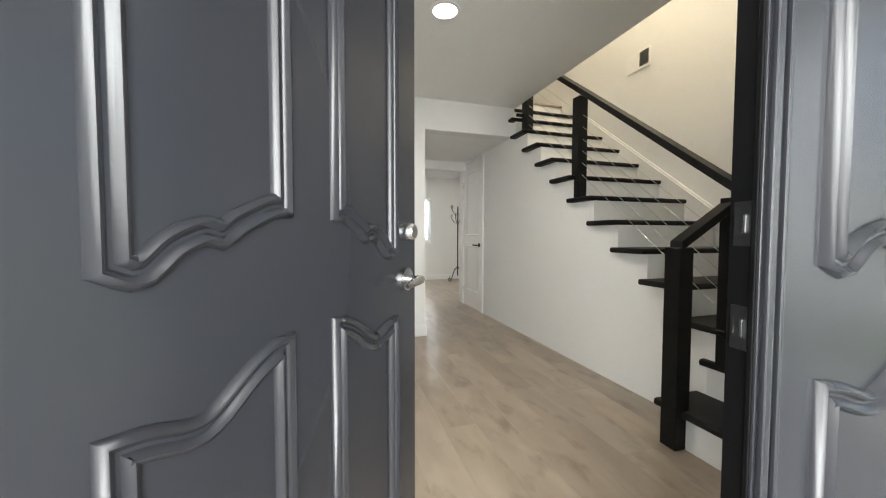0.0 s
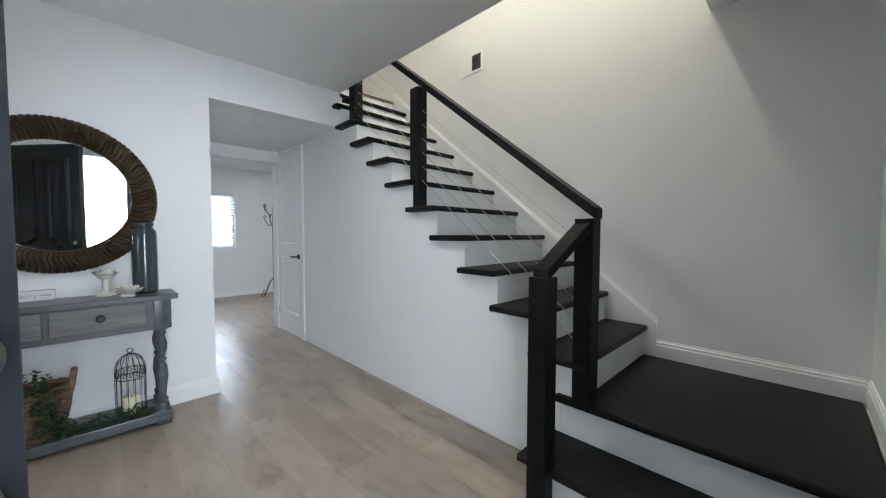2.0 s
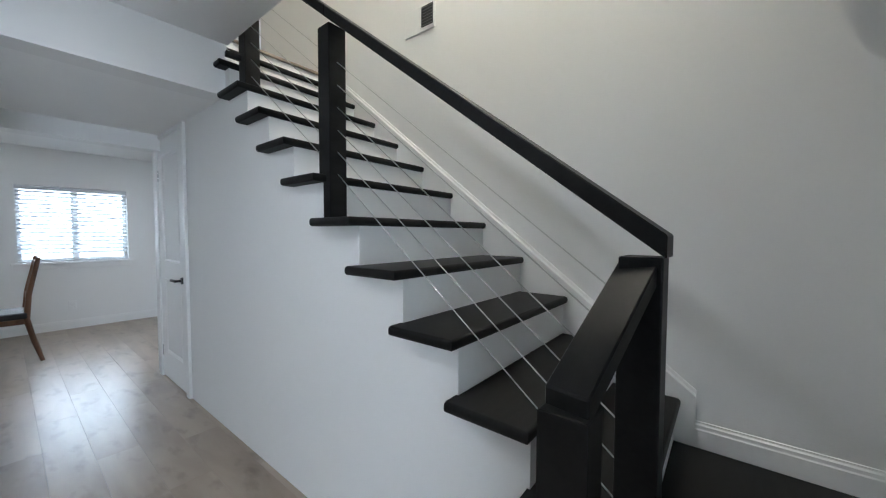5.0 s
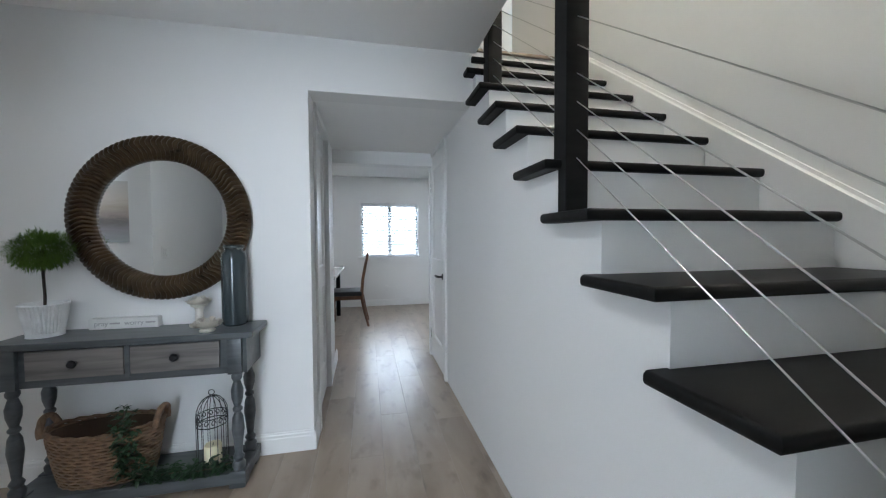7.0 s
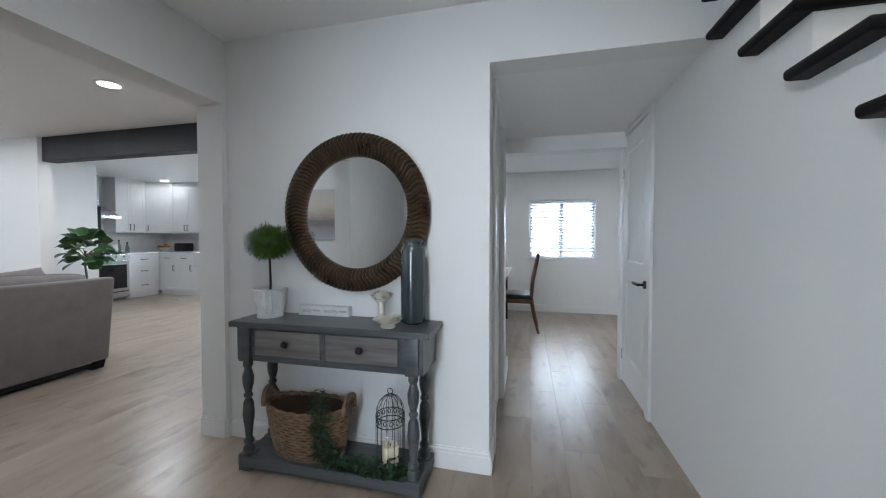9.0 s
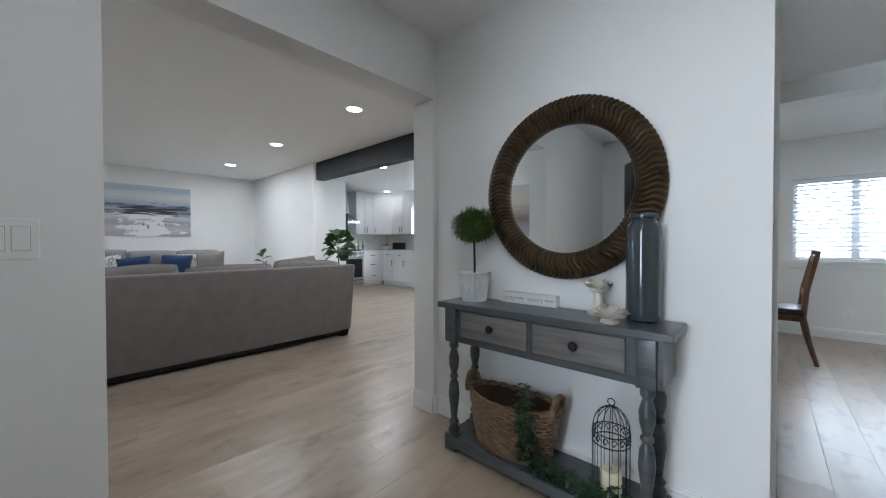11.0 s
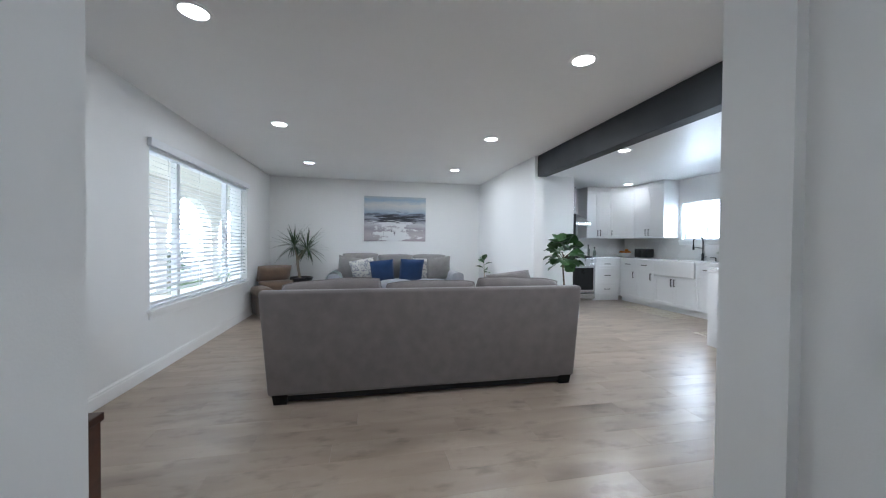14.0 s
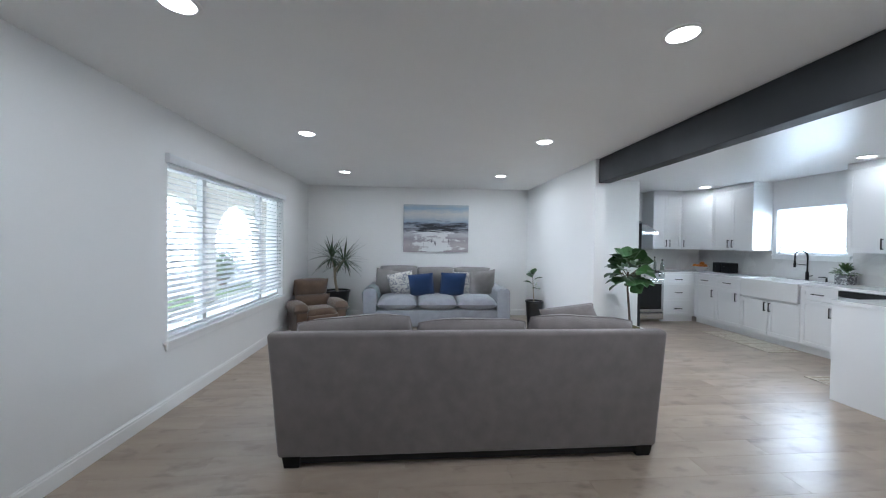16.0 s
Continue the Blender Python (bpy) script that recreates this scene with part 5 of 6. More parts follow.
fig2 = thing("fiddle_leaf_fig", "fiddle-leaf fig with a slim trunk in a white planter", "potted plant", pose(-4.13, 6.40, 0))
part("planter", bx(-0.16, 0.16, -0.16, 0.16, 0.0, 0.24, 0.012), TRIM, fig2, "plain white square planter")
part("moss", turned([(0, 0.262), (0.08, 0.258), (0.125, 0.243), (0.13, 0.2405)], 24), mat("moss", (0.09, 0.08, 0.03), 0.95, bump=0.9, scale=60, vary=0.4, vscale=30), fig2, "brown moss")
part("trunk", bar([(0, 0, 0.24), (-0.02, -0.01, 0.50), (-0.03, -0.03, 0.78), (-0.02, -0.03, 1.02)], [0.017, 0.015, 0.013, 0.010], 8), BARK, fig2)
bm = bmesh.new()
for k in range(44):
    a, z = k * 2.4, 0.91 + 0.20 * (k / 44)
    e = -0.3 + 1.3 * (k / 44) + rng.uniform(-0.2, 0.2)
    d = Vector((math.cos(a) * math.cos(e), math.sin(a) * math.cos(e), math.sin(e)))
    p = Vector((-0.02, -0.03, z)) + d * (0.08 + 0.07 * rng.random())
    blade(bm, p, d, rng.uniform(0.19, 0.26), 0.205, rng.uniform(0.3, 0.9), n=8, wide_at=0.58, cup=0.10, roll=rng.uniform(-0.9, 0.9))
part("leaves", bm, FIGLEAF, fig2, "broad dark green leaves")
bm = bmesh.new()
for k in range(12):
    a, z = k * 2.4, 0.92 + 0.10 * (k / 12)
    tube(bm, [(-0.03, -0.03, z - 0.06), (-0.02 + 0.12 * math.cos(a), -0.03 + 0.12 * math.sin(a), z + 0.05)], 0.005, 5)
part("branch", bm, BARK, fig2)


# paintings
def canvas_material(name, stops, smear, streak):
    """Broad bands of paint from bottom to top, broken up by smeared strokes."""
    m = bpy.data.materials.new(name)
    m.use_nodes = True
    t = m.node_tree
    b = t.nodes["Principled BSDF"]
    b.inputs["Roughness"].default_value = 0.6
    co = t.nodes.new("ShaderNodeTexCoord")
    sep = t.nodes.new("ShaderNodeSeparateXYZ")
    t.links.new(co.outputs["Generated"], sep.inputs[0])
    mp = t.nodes.new("ShaderNodeMapping")
    mp.inputs["Scale"].default_value = streak
    t.links.new(co.outputs["Generated"], mp.inputs["Vector"])
    n = t.nodes.new("ShaderNodeTexNoise")
    n.inputs["Scale"].default_value, n.inputs["Detail"].default_value, n.inputs["Roughness"].default_value, n.inputs["Distortion"].default_value = 2.2, 7, 0.62, 0.7
    t.links.new(mp.outputs[0], n.inputs["Vector"])
    s = t.nodes.new("ShaderNodeMath")
    s.operation = "MULTIPLY_ADD"
    s.inputs[1].default_value = smear
    t.links.new(n.outputs["Fac"], s.inputs[0])
    t.links.new(sep.outputs["Z"], s.inputs[2])
    o = t.nodes.new("ShaderNodeMath")
    o.operation = "SUBTRACT"
    o.inputs[1].default_value = smear * 0.5
    t.links.new(s.outputs[0], o.inputs[0])
    r = ramp_node(t, o.outputs[0], stops)
    t.links.new(r.outputs[0], b.inputs["Base Color"])
    return m


def seascape():
    """Pale sky over a dark broken horizon, a white pool of light and pinkish shallows with drips."""
    m = canvas_material("seascape_paint", [(0.0, (0.36, 0.32, 0.34)), (0.16, (0.46, 0.42, 0.43)), (0.28, (0.34, 0.31, 0.34)), (0.38, (0.50, 0.50, 0.52)), (0.47, (0.16, 0.17, 0.21)), (0.53, (0.36, 0.39, 0.45)),
                                           (0.58, (0.10, 0.115, 0.16)), (0.64, (0.33, 0.40, 0.50)), (0.72, (0.50, 0.53, 0.55)), (0.82, (0.60, 0.60, 0.58)), (0.92, (0.34, 0.45, 0.57)), (1.0, (0.47, 0.50, 0.53))], 0.20, (2.2, 1.0, 5.0))
    t = m.node_tree
    b = t.nodes["Principled BSDF"]
    colour = b.inputs["Base Color"].links[0].from_socket
    co = t.nodes["Texture Coordinate"]
    # each layer: paint colour, centre x and height, half width and height, stretch and size of its strokes, cover
    for paint, cx, cz, rx, rz, stretch, size, cut in (((0.03, 0.032, 0.042), 0.55, 0.50, 0.60, 0.13, (1.0, 1.0, 7.0), 4.0, 0.45), ((0.74, 0.74, 0.74), 0.50, 0.17, 0.26, 0.15, (1.0, 1.0, 2.0), 3.5, 0.36),
                                                     ((0.70, 0.71, 0.72), 0.45, 0.40, 0.42, 0.06, (1.0, 1.0, 8.0), 5.0, 0.46), ((0.10, 0.10, 0.12), 0.50, 0.22, 0.70, 0.22, (9.0, 1.0, 1.2), 3.0, 0.66)):
        sub = t.nodes.new("ShaderNodeVectorMath")
        sub.operation = "SUBTRACT"
        sub.inputs[1].default_value = (cx, 0.5, cz)
        t.links.new(co.outputs["Generated"], sub.inputs[0])
        shape = t.nodes.new("ShaderNodeVectorMath")
        shape.operation = "MULTIPLY"
        shape.inputs[1].default_value = (1 / rx, 0, 1 / rz)
        t.links.new(sub.outputs[0], shape.inputs[0])
        far_off = t.nodes.new("ShaderNodeVectorMath")
        far_off.operation = "LENGTH"
        t.links.new(shape.outputs[0], far_off.inputs[0])
        mp = t.nodes.new("ShaderNodeMapping")
        mp.inputs["Scale"].default_value = stretch
        t.links.new(co.outputs["Generated"], mp.inputs["Vector"])
        n = t.nodes.new("ShaderNodeTexNoise")
        n.inputs["Scale"].default_value, n.inputs["Detail"].default_value, n.inputs["Roughness"].default_value = size, 6, 0.6
        t.links.new(mp.outputs[0], n.inputs["Vector"])
        less = t.nodes.new("ShaderNodeMath")
        less.operation = "MULTIPLY_ADD"
        less.inputs[1].default_value = -0.22
        t.links.new(far_off.outputs["Value"], less.inputs[0])
        t.links.new(n.outputs["Fac"], less.inputs[2])
        r = t.nodes.new("ShaderNodeMapRange")
        r.inputs[1].default_value, r.inputs[2].default_value = cut - 0.13, cut - 0.07
        t.links.new(less.outputs[0], r.inputs[0])
        mix = t.nodes.new("ShaderNodeMix")
        mix.data_type = "RGBA"
        t.links.new(r.outputs[0], mix.inputs[0])
        t.links.new(colour, mix.inputs[6])
        mix.inputs[7].default_value = (*paint, 1)
        colour = mix.outputs[2]
    t.links.new(colour, b.inputs["Base Color"])
    return m


SEA = seascape()
pic = thing("wall_painting", "blue and grey abstract seascape on canvas", "painting", pose(WEST + 0.001, 3.76, 1.667, 0, 0, 90))
part("canvas", bx(-0.62, 0.62, -0.035, 0, -0.45, 0.45, 0.003), SEA, pic)
SAND = canvas_material("sandy_abstract_paint", [(0.0, (0.40, 0.42, 0.44)), (0.22, (0.30, 0.29, 0.30)), (0.36, (0.19, 0.17, 0.17)), (0.44, (0.36, 0.31, 0.27)), (0.56, (0.50, 0.43, 0.35)), (0.7, (0.60, 0.55, 0.49)), (1.0, (0.56, 0.54, 0.51))], 0.30, (1.2, 1.0, 4.0))
pic2 = thing("wall_painting", "sandy beige and grey abstract canvas", "painting", pose(-0.70, SOUTH + 0.001, 1.54, 0, 0, 180))
part("canvas", bx(-0.48, 0.48, -0.035, 0, -0.365, 0.365, 0.003), SAND, pic2)

# dark wooden side table by the opening, with a potted succulent
DARKWALNUT = wood("dark_walnut", (0.035, 0.014, 0.009), (0.085, 0.034, 0.020), 0.3, along=(12, 1.2, 12), scale=3, bump=0.1)
sb = thing("side_table", "dark walnut side table against the wall", "side table", pose(0.085, 2.02, 0))
part("tabletop", bx(-0.165, 0.235, -0.47, 0.47, 0.650, 0.675, 0.004), DARKWALNUT, sb)
part("shelf", bx(-0.15, 0.225, -0.443, 0.443, 0.15, 0.17, 0.003), DARKWALNUT, sb)
for s in (-1, 1):
    part("side_panel", bx(-0.155, 0.23, s * 0.455 - 0.012, s * 0.455 + 0.012, 0.0, 0.650, 0.003), DARKWALNUT, sb)
part("apron", bx(-0.155, -0.135, -0.443, 0.443, 0.55, 0.650, 0.003), DARKWALNUT, sb)
suc = thing("potted_succulent", "green rosette plant in a tall taupe floor planter", "potted plant", pose(-0.38, 1.96, 0) @ Matrix.Diagonal((1.0, 1.0, 0.955, 1.0)))
PLANTER = mat("taupe_planter", (0.24, 0.20, 0.17), 0.65, bump=0.2, scale=80, vary=0.12, vscale=14)
part("pot", turned([(0, 0), (0.125, 0), (0.132, 0.012), (0.178, 0.575), (0.182, 0.585), (0.182, 0.592), (0.172, 0.594), (0.165, 0.585), (0.155, 0.49)], 40), PLANTER, suc, "tall taupe planter", 40)
part("soil", turned([(0, 0.497), (0.156, 0.492)], 28), SOIL, suc)
bm = bmesh.new()
for k in range(26):
    a, e = k * 2.4, 0.1 + 1.05 * k / 26
    blade(bm, (0.025 * math.cos(a), 0.025 * math.sin(a), 0.50 + 0.05 * k / 26), (math.cos(a) * math.cos(e), math.sin(a) * math.cos(e), math.sin(e)), 0.15, 0.062, -0.2, n=6, wide_at=0.6, cup=0.25)
part("leaves", bm, FIGLEAF, suc, "fleshy green leaves")

# ---- kitchen ----
CABPAINT = mat("white_cabinet_paint", (0.80, 0.80, 0.80), 0.45, bump=0.02, scale=60, vary=0.01)
QUARTZ = mat("white_quartz", (0.80, 0.80, 0.80), 0.14, bump=0.0, vary=0.03, vscale=8)
TILE = mat("white_backsplash", (0.70, 0.69, 0.67), 0.25, vary=0.02, vscale=3)
BLACKGLASS = mat("black_glass", (0.01, 0.01, 0.011), 0.05, vary=0.02)
PORCELAIN = mat("white_fireclay", (0.82, 0.82, 0.81), 0.12, vary=0.01)


def shaker(parent, x0, x1, z0, z1, handle=None, drawer=False):
    """A shaker front in the xz plane that faces -y. handle: (x, z, upright)."""
    bm = bmesh.new()
    f = 0.055
    box(bm, x0, x1, -0.012, 0, z0, z1)
    for a, b, c, d in ((x0, x1, z0, z0 + f), (x0, x1, z1 - f, z1), (x0, x0 + f, z0 + f, z1 - f), (x1 - f, x1, z0 + f, z1 - f)):
        box(bm, a, b, -0.020, -0.0125, c, d, 0.0015, 1)
    d = part("drawer" if drawer else "door", bm, CABPAINT, parent)
    if handle:
        hx, hz, up = handle
        bm = bmesh.new()
        L = 0.065
        if up:
            box(bm, hx - 0.006, hx + 0.006, -0.052, -0.042, hz - L, hz + L, 0.002, 1)
            for q in (-L + 0.008, L - 0.008):
                box(bm, hx - 0.005, hx + 0.005, -0.043, -0.019, hz + q - 0.005, hz + q + 0.005)
        else:
            box(bm, hx - L, hx + L, -0.052, -0.042, hz - 0.006, hz + 0.006, 0.002, 1)
            for q in (-L + 0.008, L - 0.008):
                box(bm, hx + q - 0.005, hx + q + 0.005, -0.043, -0.019, hz - 0.005, hz + 0.005)
        part("handle", bm, BLACKMETAL, d, "black bar handle")
    return d


def base_cabinet(label, m, w, fronts, depth=0.58, body_top=0.88):
    """A base unit from x = 0 to w whose front faces -y at y = 0. fronts: (x0, x1, z0, z1, handle, is drawer)."""
    ob = thing("base_cabinet", label, "cabinet", m, "kitchen base cabinets")
    part("body", bx(0.0008, w - 0.0008, 0.001, depth, 0.10, body_top), CABPAINT, ob)
    part("toe_kick", bx(0, w, 0.05, 0.07, 0.0, 0.10), CABPAINT, ob)
    for f in fronts:
        shaker(ob, f[0] + 0.0015, f[1] - 0.0015, f[2], f[3], f[4], f[5])
    return ob


BY, LX = 8.50, -5.50
# run along the west wall: its fronts look towards +x
base_cabinet("white shaker base cabinet with three drawers", pose(LX, 7.885, 0, 0, 0, 90), 0.615, [(0, 0.56, 0.69, 0.875, (0.28, 0.78, False), True), (0, 0.56, 0.40, 0.685, (0.28, 0.54, False), True), (0, 0.56, 0.11, 0.395, (0.28, 0.25, False), True)])
# run along the north wall
base_cabinet("white shaker base cabinet with one drawer over a door", pose(-5.50, BY, 0), 0.47, [(0.05, 0.47, 0.71, 0.875, (0.26, 0.79, False), True), (0.05, 0.47, 0.11, 0.705, (0.42, 0.58, True), False)])
base_cabinet("white shaker base cabinet with one drawer over a door", pose(-5.03, BY, 0), 0.47, [(0, 0.47, 0.71, 0.875, (0.235, 0.79, False), True), (0, 0.47, 0.11, 0.705, (0.40, 0.58, True), False)])
base_cabinet("white shaker sink cabinet with two doors", pose(-4.56, BY, 0), 0.87, [(0, 0.435, 0.11, 0.61, (0.40, 0.52, True), False), (0.435, 0.87, 0.11, 0.61, (0.47, 0.52, True), False)], body_top=0.63)
base_cabinet("white shaker base cabinet with one drawer over a door", pose(-3.69, BY, 0), 0.42, [(0, 0.42, 0.71, 0.875, (0.21, 0.79, False), True), (0, 0.42, 0.11, 0.705, (0.35, 0.58, True), False)])
dw = thing("dishwasher", "stainless dishwasher with a dark top edge", "dishwasher", pose(-3.27, BY, 0))
part("body", bx(0.002, 0.598, 0.0, 0.58, 0.10, 0.874), STEEL, dw)
part("control_strip", bx(0.002, 0.598, -0.022, -0.002, 0.80, 0.872, 0.003), BLACKGLASS, dw)
part("door_panel", bx(0.002, 0.598, -0.022, -0.002, 0.11, 0.797, 0.004), STEEL, dw)
part("toe_kick", bx(0.002, 0.598, 0.05, 0.07, 0, 0.10), DARKGAP, dw)
base_cabinet("white base cabinet in the corner by the peninsula", pose(-2.67, BY, 0), 0.70, [(0, 0.35, 0.11, 0.875, (0.30, 0.6, True), False), (0.35, 0.70, 0.11, 0.875, (0.40, 0.6, True), False)])

bm = bmesh.new()
box(bm, WEST + 0.001, LX + 0.025, 7.885, 8.474, 0.881, 0.915, 0.003, 1)
box(bm, WEST + 0.001, -4.545, 8.474, 9.118, 0.881, 0.915, 0.003, 1)
box(bm, -4.545, -3.705, 8.99, 9.118, 0.881, 0.915, 0.003, 1)
box(bm, -3.705, -1.96, 8.474, 9.118, 0.881, 0.915, 0.003, 1)
tagged(part("worktop", bm, QUARTZ, None), "white quartz kitchen worktop", "worktop", "", "structure")
bm = bmesh.new()
box(bm, WEST + 0.0005, WEST + 0.008, 7.1, 9.11, 0.915, 1.62)
box(bm, WEST + 0.008, -4.66, 9.112, 9.1195, 0.915, 1.33)
box(bm, -4.66, -3.60, 9.112, 9.1195, 0.915, 1.20)
box(bm, -3.60, -1.9, 9.112, 9.1195, 0.915, 1.33)
setting("backsplash", bm, TILE, "plain pale backsplash above the worktop", "backsplash")

sink = thing("farmhouse_sink", "white fireclay farmhouse sink with an apron front", "sink", pose(-4.125, 8.46, 0))
bm = bmesh.new()
box(bm, -0.417, 0.417, 0.0, 0.03, 0.635, 0.905, 0.008)
box(bm, -0.417, -0.39, 0.03, 0.528, 0.635, 0.905)
box(bm, 0.39, 0.417, 0.03, 0.528, 0.635, 0.905)
box(bm, -0.39, 0.39, 0.50, 0.528, 0.635, 0.905)
box(bm, -0.39, 0.39, 0.03, 0.50, 0.635, 0.66)
part("basin", bm, PORCELAIN, sink)
fau = thing("kitchen_faucet", "matte black spring-neck kitchen faucet", "faucet", pose(-4.08, 9.04, 0.915))
part("base", turned([(0, 0), (0.027, 0), (0.027, 0.01), (0.020, 0.015), (0.020, 0.12), (0.014, 0.13), (0, 0.13)], 20), BLACKMETAL, fau, "", 40)
neck = [(0, 0, 0.12), (0, 0, 0.34)] + [(0, -0.10 + 0.10 * math.cos(a), 0.34 + 0.09 * math.sin(a)) for a in [math.pi * i / 12 for i in range(1, 13)]] + [(0, -0.20, 0.28)]
part("neck", bar(neck, 0.009, 10), BLACKMETAL, fau, "", 50)
coil = []
for i in range(260):
    u = i / 259 * (len(neck) - 2) + 0.8
    k = min(int(u), len(neck) - 2)
    p = Vector(neck[k]).lerp(Vector(neck[k + 1]), u - k)
    coil.append(p + 0.0125 * Vector((math.cos(i * 0.75), 0.7 * math.sin(i * 0.75), 0.7 * math.sin(i * 0.75))))
part("spring", bar(coil, 0.0022, 4), BLACKMETAL, fau, "black coil spring")
part("spray_head", turned([(0, 0), (0.014, 0), (0.017, 0.02), (0.012, 0.09), (0, 0.09)], 16, Matrix.Translation((0, -0.20, 0.19))), BLACKMETAL, fau, "", 40)
part("holder_arm", bar([(0, 0, 0.22), (0, -0.20, 0.24)], 0.005, 8), BLACKMETAL, fau)
part("lever", bar([(0.018, 0, 0.06), (0.075, 0, 0.075)], 0.006, 8), BLACKMETAL, fau)
dis = thing("soap_dispenser", "small black soap dispenser beside the faucet", "soap dispenser", pose(-3.82, 9.02, 0.915))
part("pump", bar([(0, 0, 0), (0, 0, 0.06), (-0.03, -0.02, 0.068), (-0.07, -0.04, 0.062)], [0.014, 0.010, 0.008, 0.006], 10), BLACKMETAL, dis)

# peninsula with a plain end panel
pen = thing("kitchen_peninsula", "white kitchen peninsula with a waterfall panel and quartz top", "kitchen island", pose(0, 0, 0))
part("panel", bx(-2.325, 0.32, 7.185, 7.80, 0.0, 0.880, 0.002), CABPAINT, pen, "plain white panel")
part("top", bx(-2.335, 0.325, 7.175, 7.83, 0.881, 0.915, 0.003), QUARTZ, pen, "white quartz top")


def upper_cabinet(label, m, w, doors, depth=0.33, z0=1.33, z1=2.36, group="kitchen wall cabinets"):
    ob = thing("wall_cabinet", label, "cabinet", m, group)
    part("body", bx(0.0008, w - 0.0008, 0.001, depth, z0, z1), CABPAINT, ob)
    part("crown", bx(0, w, -0.02, depth, z1, LIV - 0.001, 0.003), CABPAINT, ob)
    for a, b, hx in doors:
        shaker(ob, a + 0.0015, b - 0.0015, z0 + 0.003, z1 - 0.003, (hx, z0 + 0.11, True))
    return ob


upper_cabinet("white two-door wall cabinet beside the range hood", pose(-5.82, 7.89, 0, 0, 0, 90), 0.57, [(0, 0.285, 0.25), (0.285, 0.57, 0.32)], 0.325)
dia = thing("wall_cabinet", "white diagonal corner wall cabinet", "cabinet", pose(-5.82, 8.46, 0), "kitchen wall cabinets")
bm = bmesh.new()
ring = [(0, 0), (0.36, 0.33), (0.36, 0.655), (-0.325, 0.655), (-0.325, 0)]
lo = [bm.verts.new((x, y, 1.33)) for x, y in ring]
hi = [bm.verts.new((x, y, LIV - 0.001)) for x, y in ring]
bm.faces.new(lo[::-1]), bm.faces.new(hi)
for k in range(5):
    j = (k + 1) % 5
    bm.faces.new((lo[k], lo[j], hi[j], hi[k]))
part("body", bm, CABPAINT, dia)
dd = shaker(dia, 0.004, 0.484, 1.333, 2.357, (0.06, 1.44, True))
dd.matrix_basis = pose(0, 0, 0, 0, 0, math.degrees(math.atan2(0.33, 0.36)))
upper_cabinet("white two-door wall cabinet between corner and sink window", pose(-5.455, 8.79, 0), 0.79, [(0, 0.395, 0.355), (0.395, 0.79, 0.435)], 0.325)
upper_cabinet("white two-door wall cabinet beside the sink window", pose(-3.43, 8.79, 0), 0.80, [(0, 0.40, 0.36), (0.40, 0.80, 0.44)], 0.325)
upper_cabinet("white two-door wall cabinet over the worktop", pose(-2.63, 8.79, 0), 0.72, [(0, 0.36, 0.045), (0.36, 0.72, 0.40)], 0.325)

rng_ = thing("gas_range", "stainless steel gas range with a black oven window", "stove", pose(-5.49, 7.125, 0, 0, 0, 90))
part("body", bx(0, 0.755, 0.0, 0.63, 0.05, 0.90), STEEL, rng_)
part("oven_door", bx(0.005, 0.75, -0.03, -0.001, 0.20, 0.78, 0.006), STEEL, rng_)
part("oven_window", bx(0.05, 0.705, -0.033, -0.029, 0.24, 0.70, 0.002), BLACKGLASS, rng_, "black glass oven window")
part("oven_handle", bar([(0.06, -0.03, 0.745), (0.06, -0.07, 0.745), (0.69, -0.07, 0.745), (0.69, -0.03, 0.745)], 0.011, 8), STEEL, rng_)
part("drawer", bx(0.005, 0.75, -0.03, -0.001, 0.06, 0.185, 0.004), STEEL, rng_, "steel storage drawer")
part("drawer_slot", bx(0.02, 0.735, -0.0325, -0.0295, 0.165, 0.18), DARKGAP, rng_)
part("control_panel", bx(0.0, 0.755, -0.045, 0.02, 0.80, 0.90, 0.006), STEEL, rng_)
for k in range(5):
    part("knob", turned([(0, 0.03), (0.017, 0.028), (0.020, 0)], 16, Matrix.Translation((0.10 + 0.14 * k, -0.045, 0.85)) @ pose(0, 0, 0, 90, 0, 0)), STEEL, rng_, "", 40)
part("cooktop", bx(0.01, 0.745, 0.03, 0.60, 0.90, 0.912, 0.003), BLACKGLASS, rng_)
for x in (0.14, 0.38, 0.62):
    bm = bmesh.new()
    for y in (0.08, 0.22, 0.36, 0.50):
        box(bm, x - 0.11, x + 0.11, y - 0.006, y + 0.006, 0.918, 0.932)
    for q in (-0.105, 0.0, 0.105):
        box(bm, x + q - 0.006, x + q + 0.006, 0.07, 0.51, 0.914, 0.930)
    part("grate", bm, BLACKMETAL, rng_, "black cast-iron grate")
hood = thing("range_hood", "stainless chimney range hood above the stove", "range hood", pose(WEST + 0.009, 7.5, 0))
bm = bmesh.new()
q = [[bm.verts.new(v) for v in ((0, -s, z), (d, -s, z), (d, s, z), (0, s, z))] for s, d, z in ((0.375, 0.50, 1.60), (0.375, 0.50, 1.65), (0.16, 0.28, 1.86))]
for a, b in zip(q, q[1:]):
    for k in range(4):
        j = (k + 1) % 4
        bm.faces.new((a[k], a[j], b[j], b[k]))
bm.faces.new(q[0][::-1]), bm.faces.new(q[-1])
part("canopy", bm, STEEL, hood)
part("chimney", bx(0, 0.27, -0.15, 0.15, 1.855, LIV - 0.001), STEEL, hood)

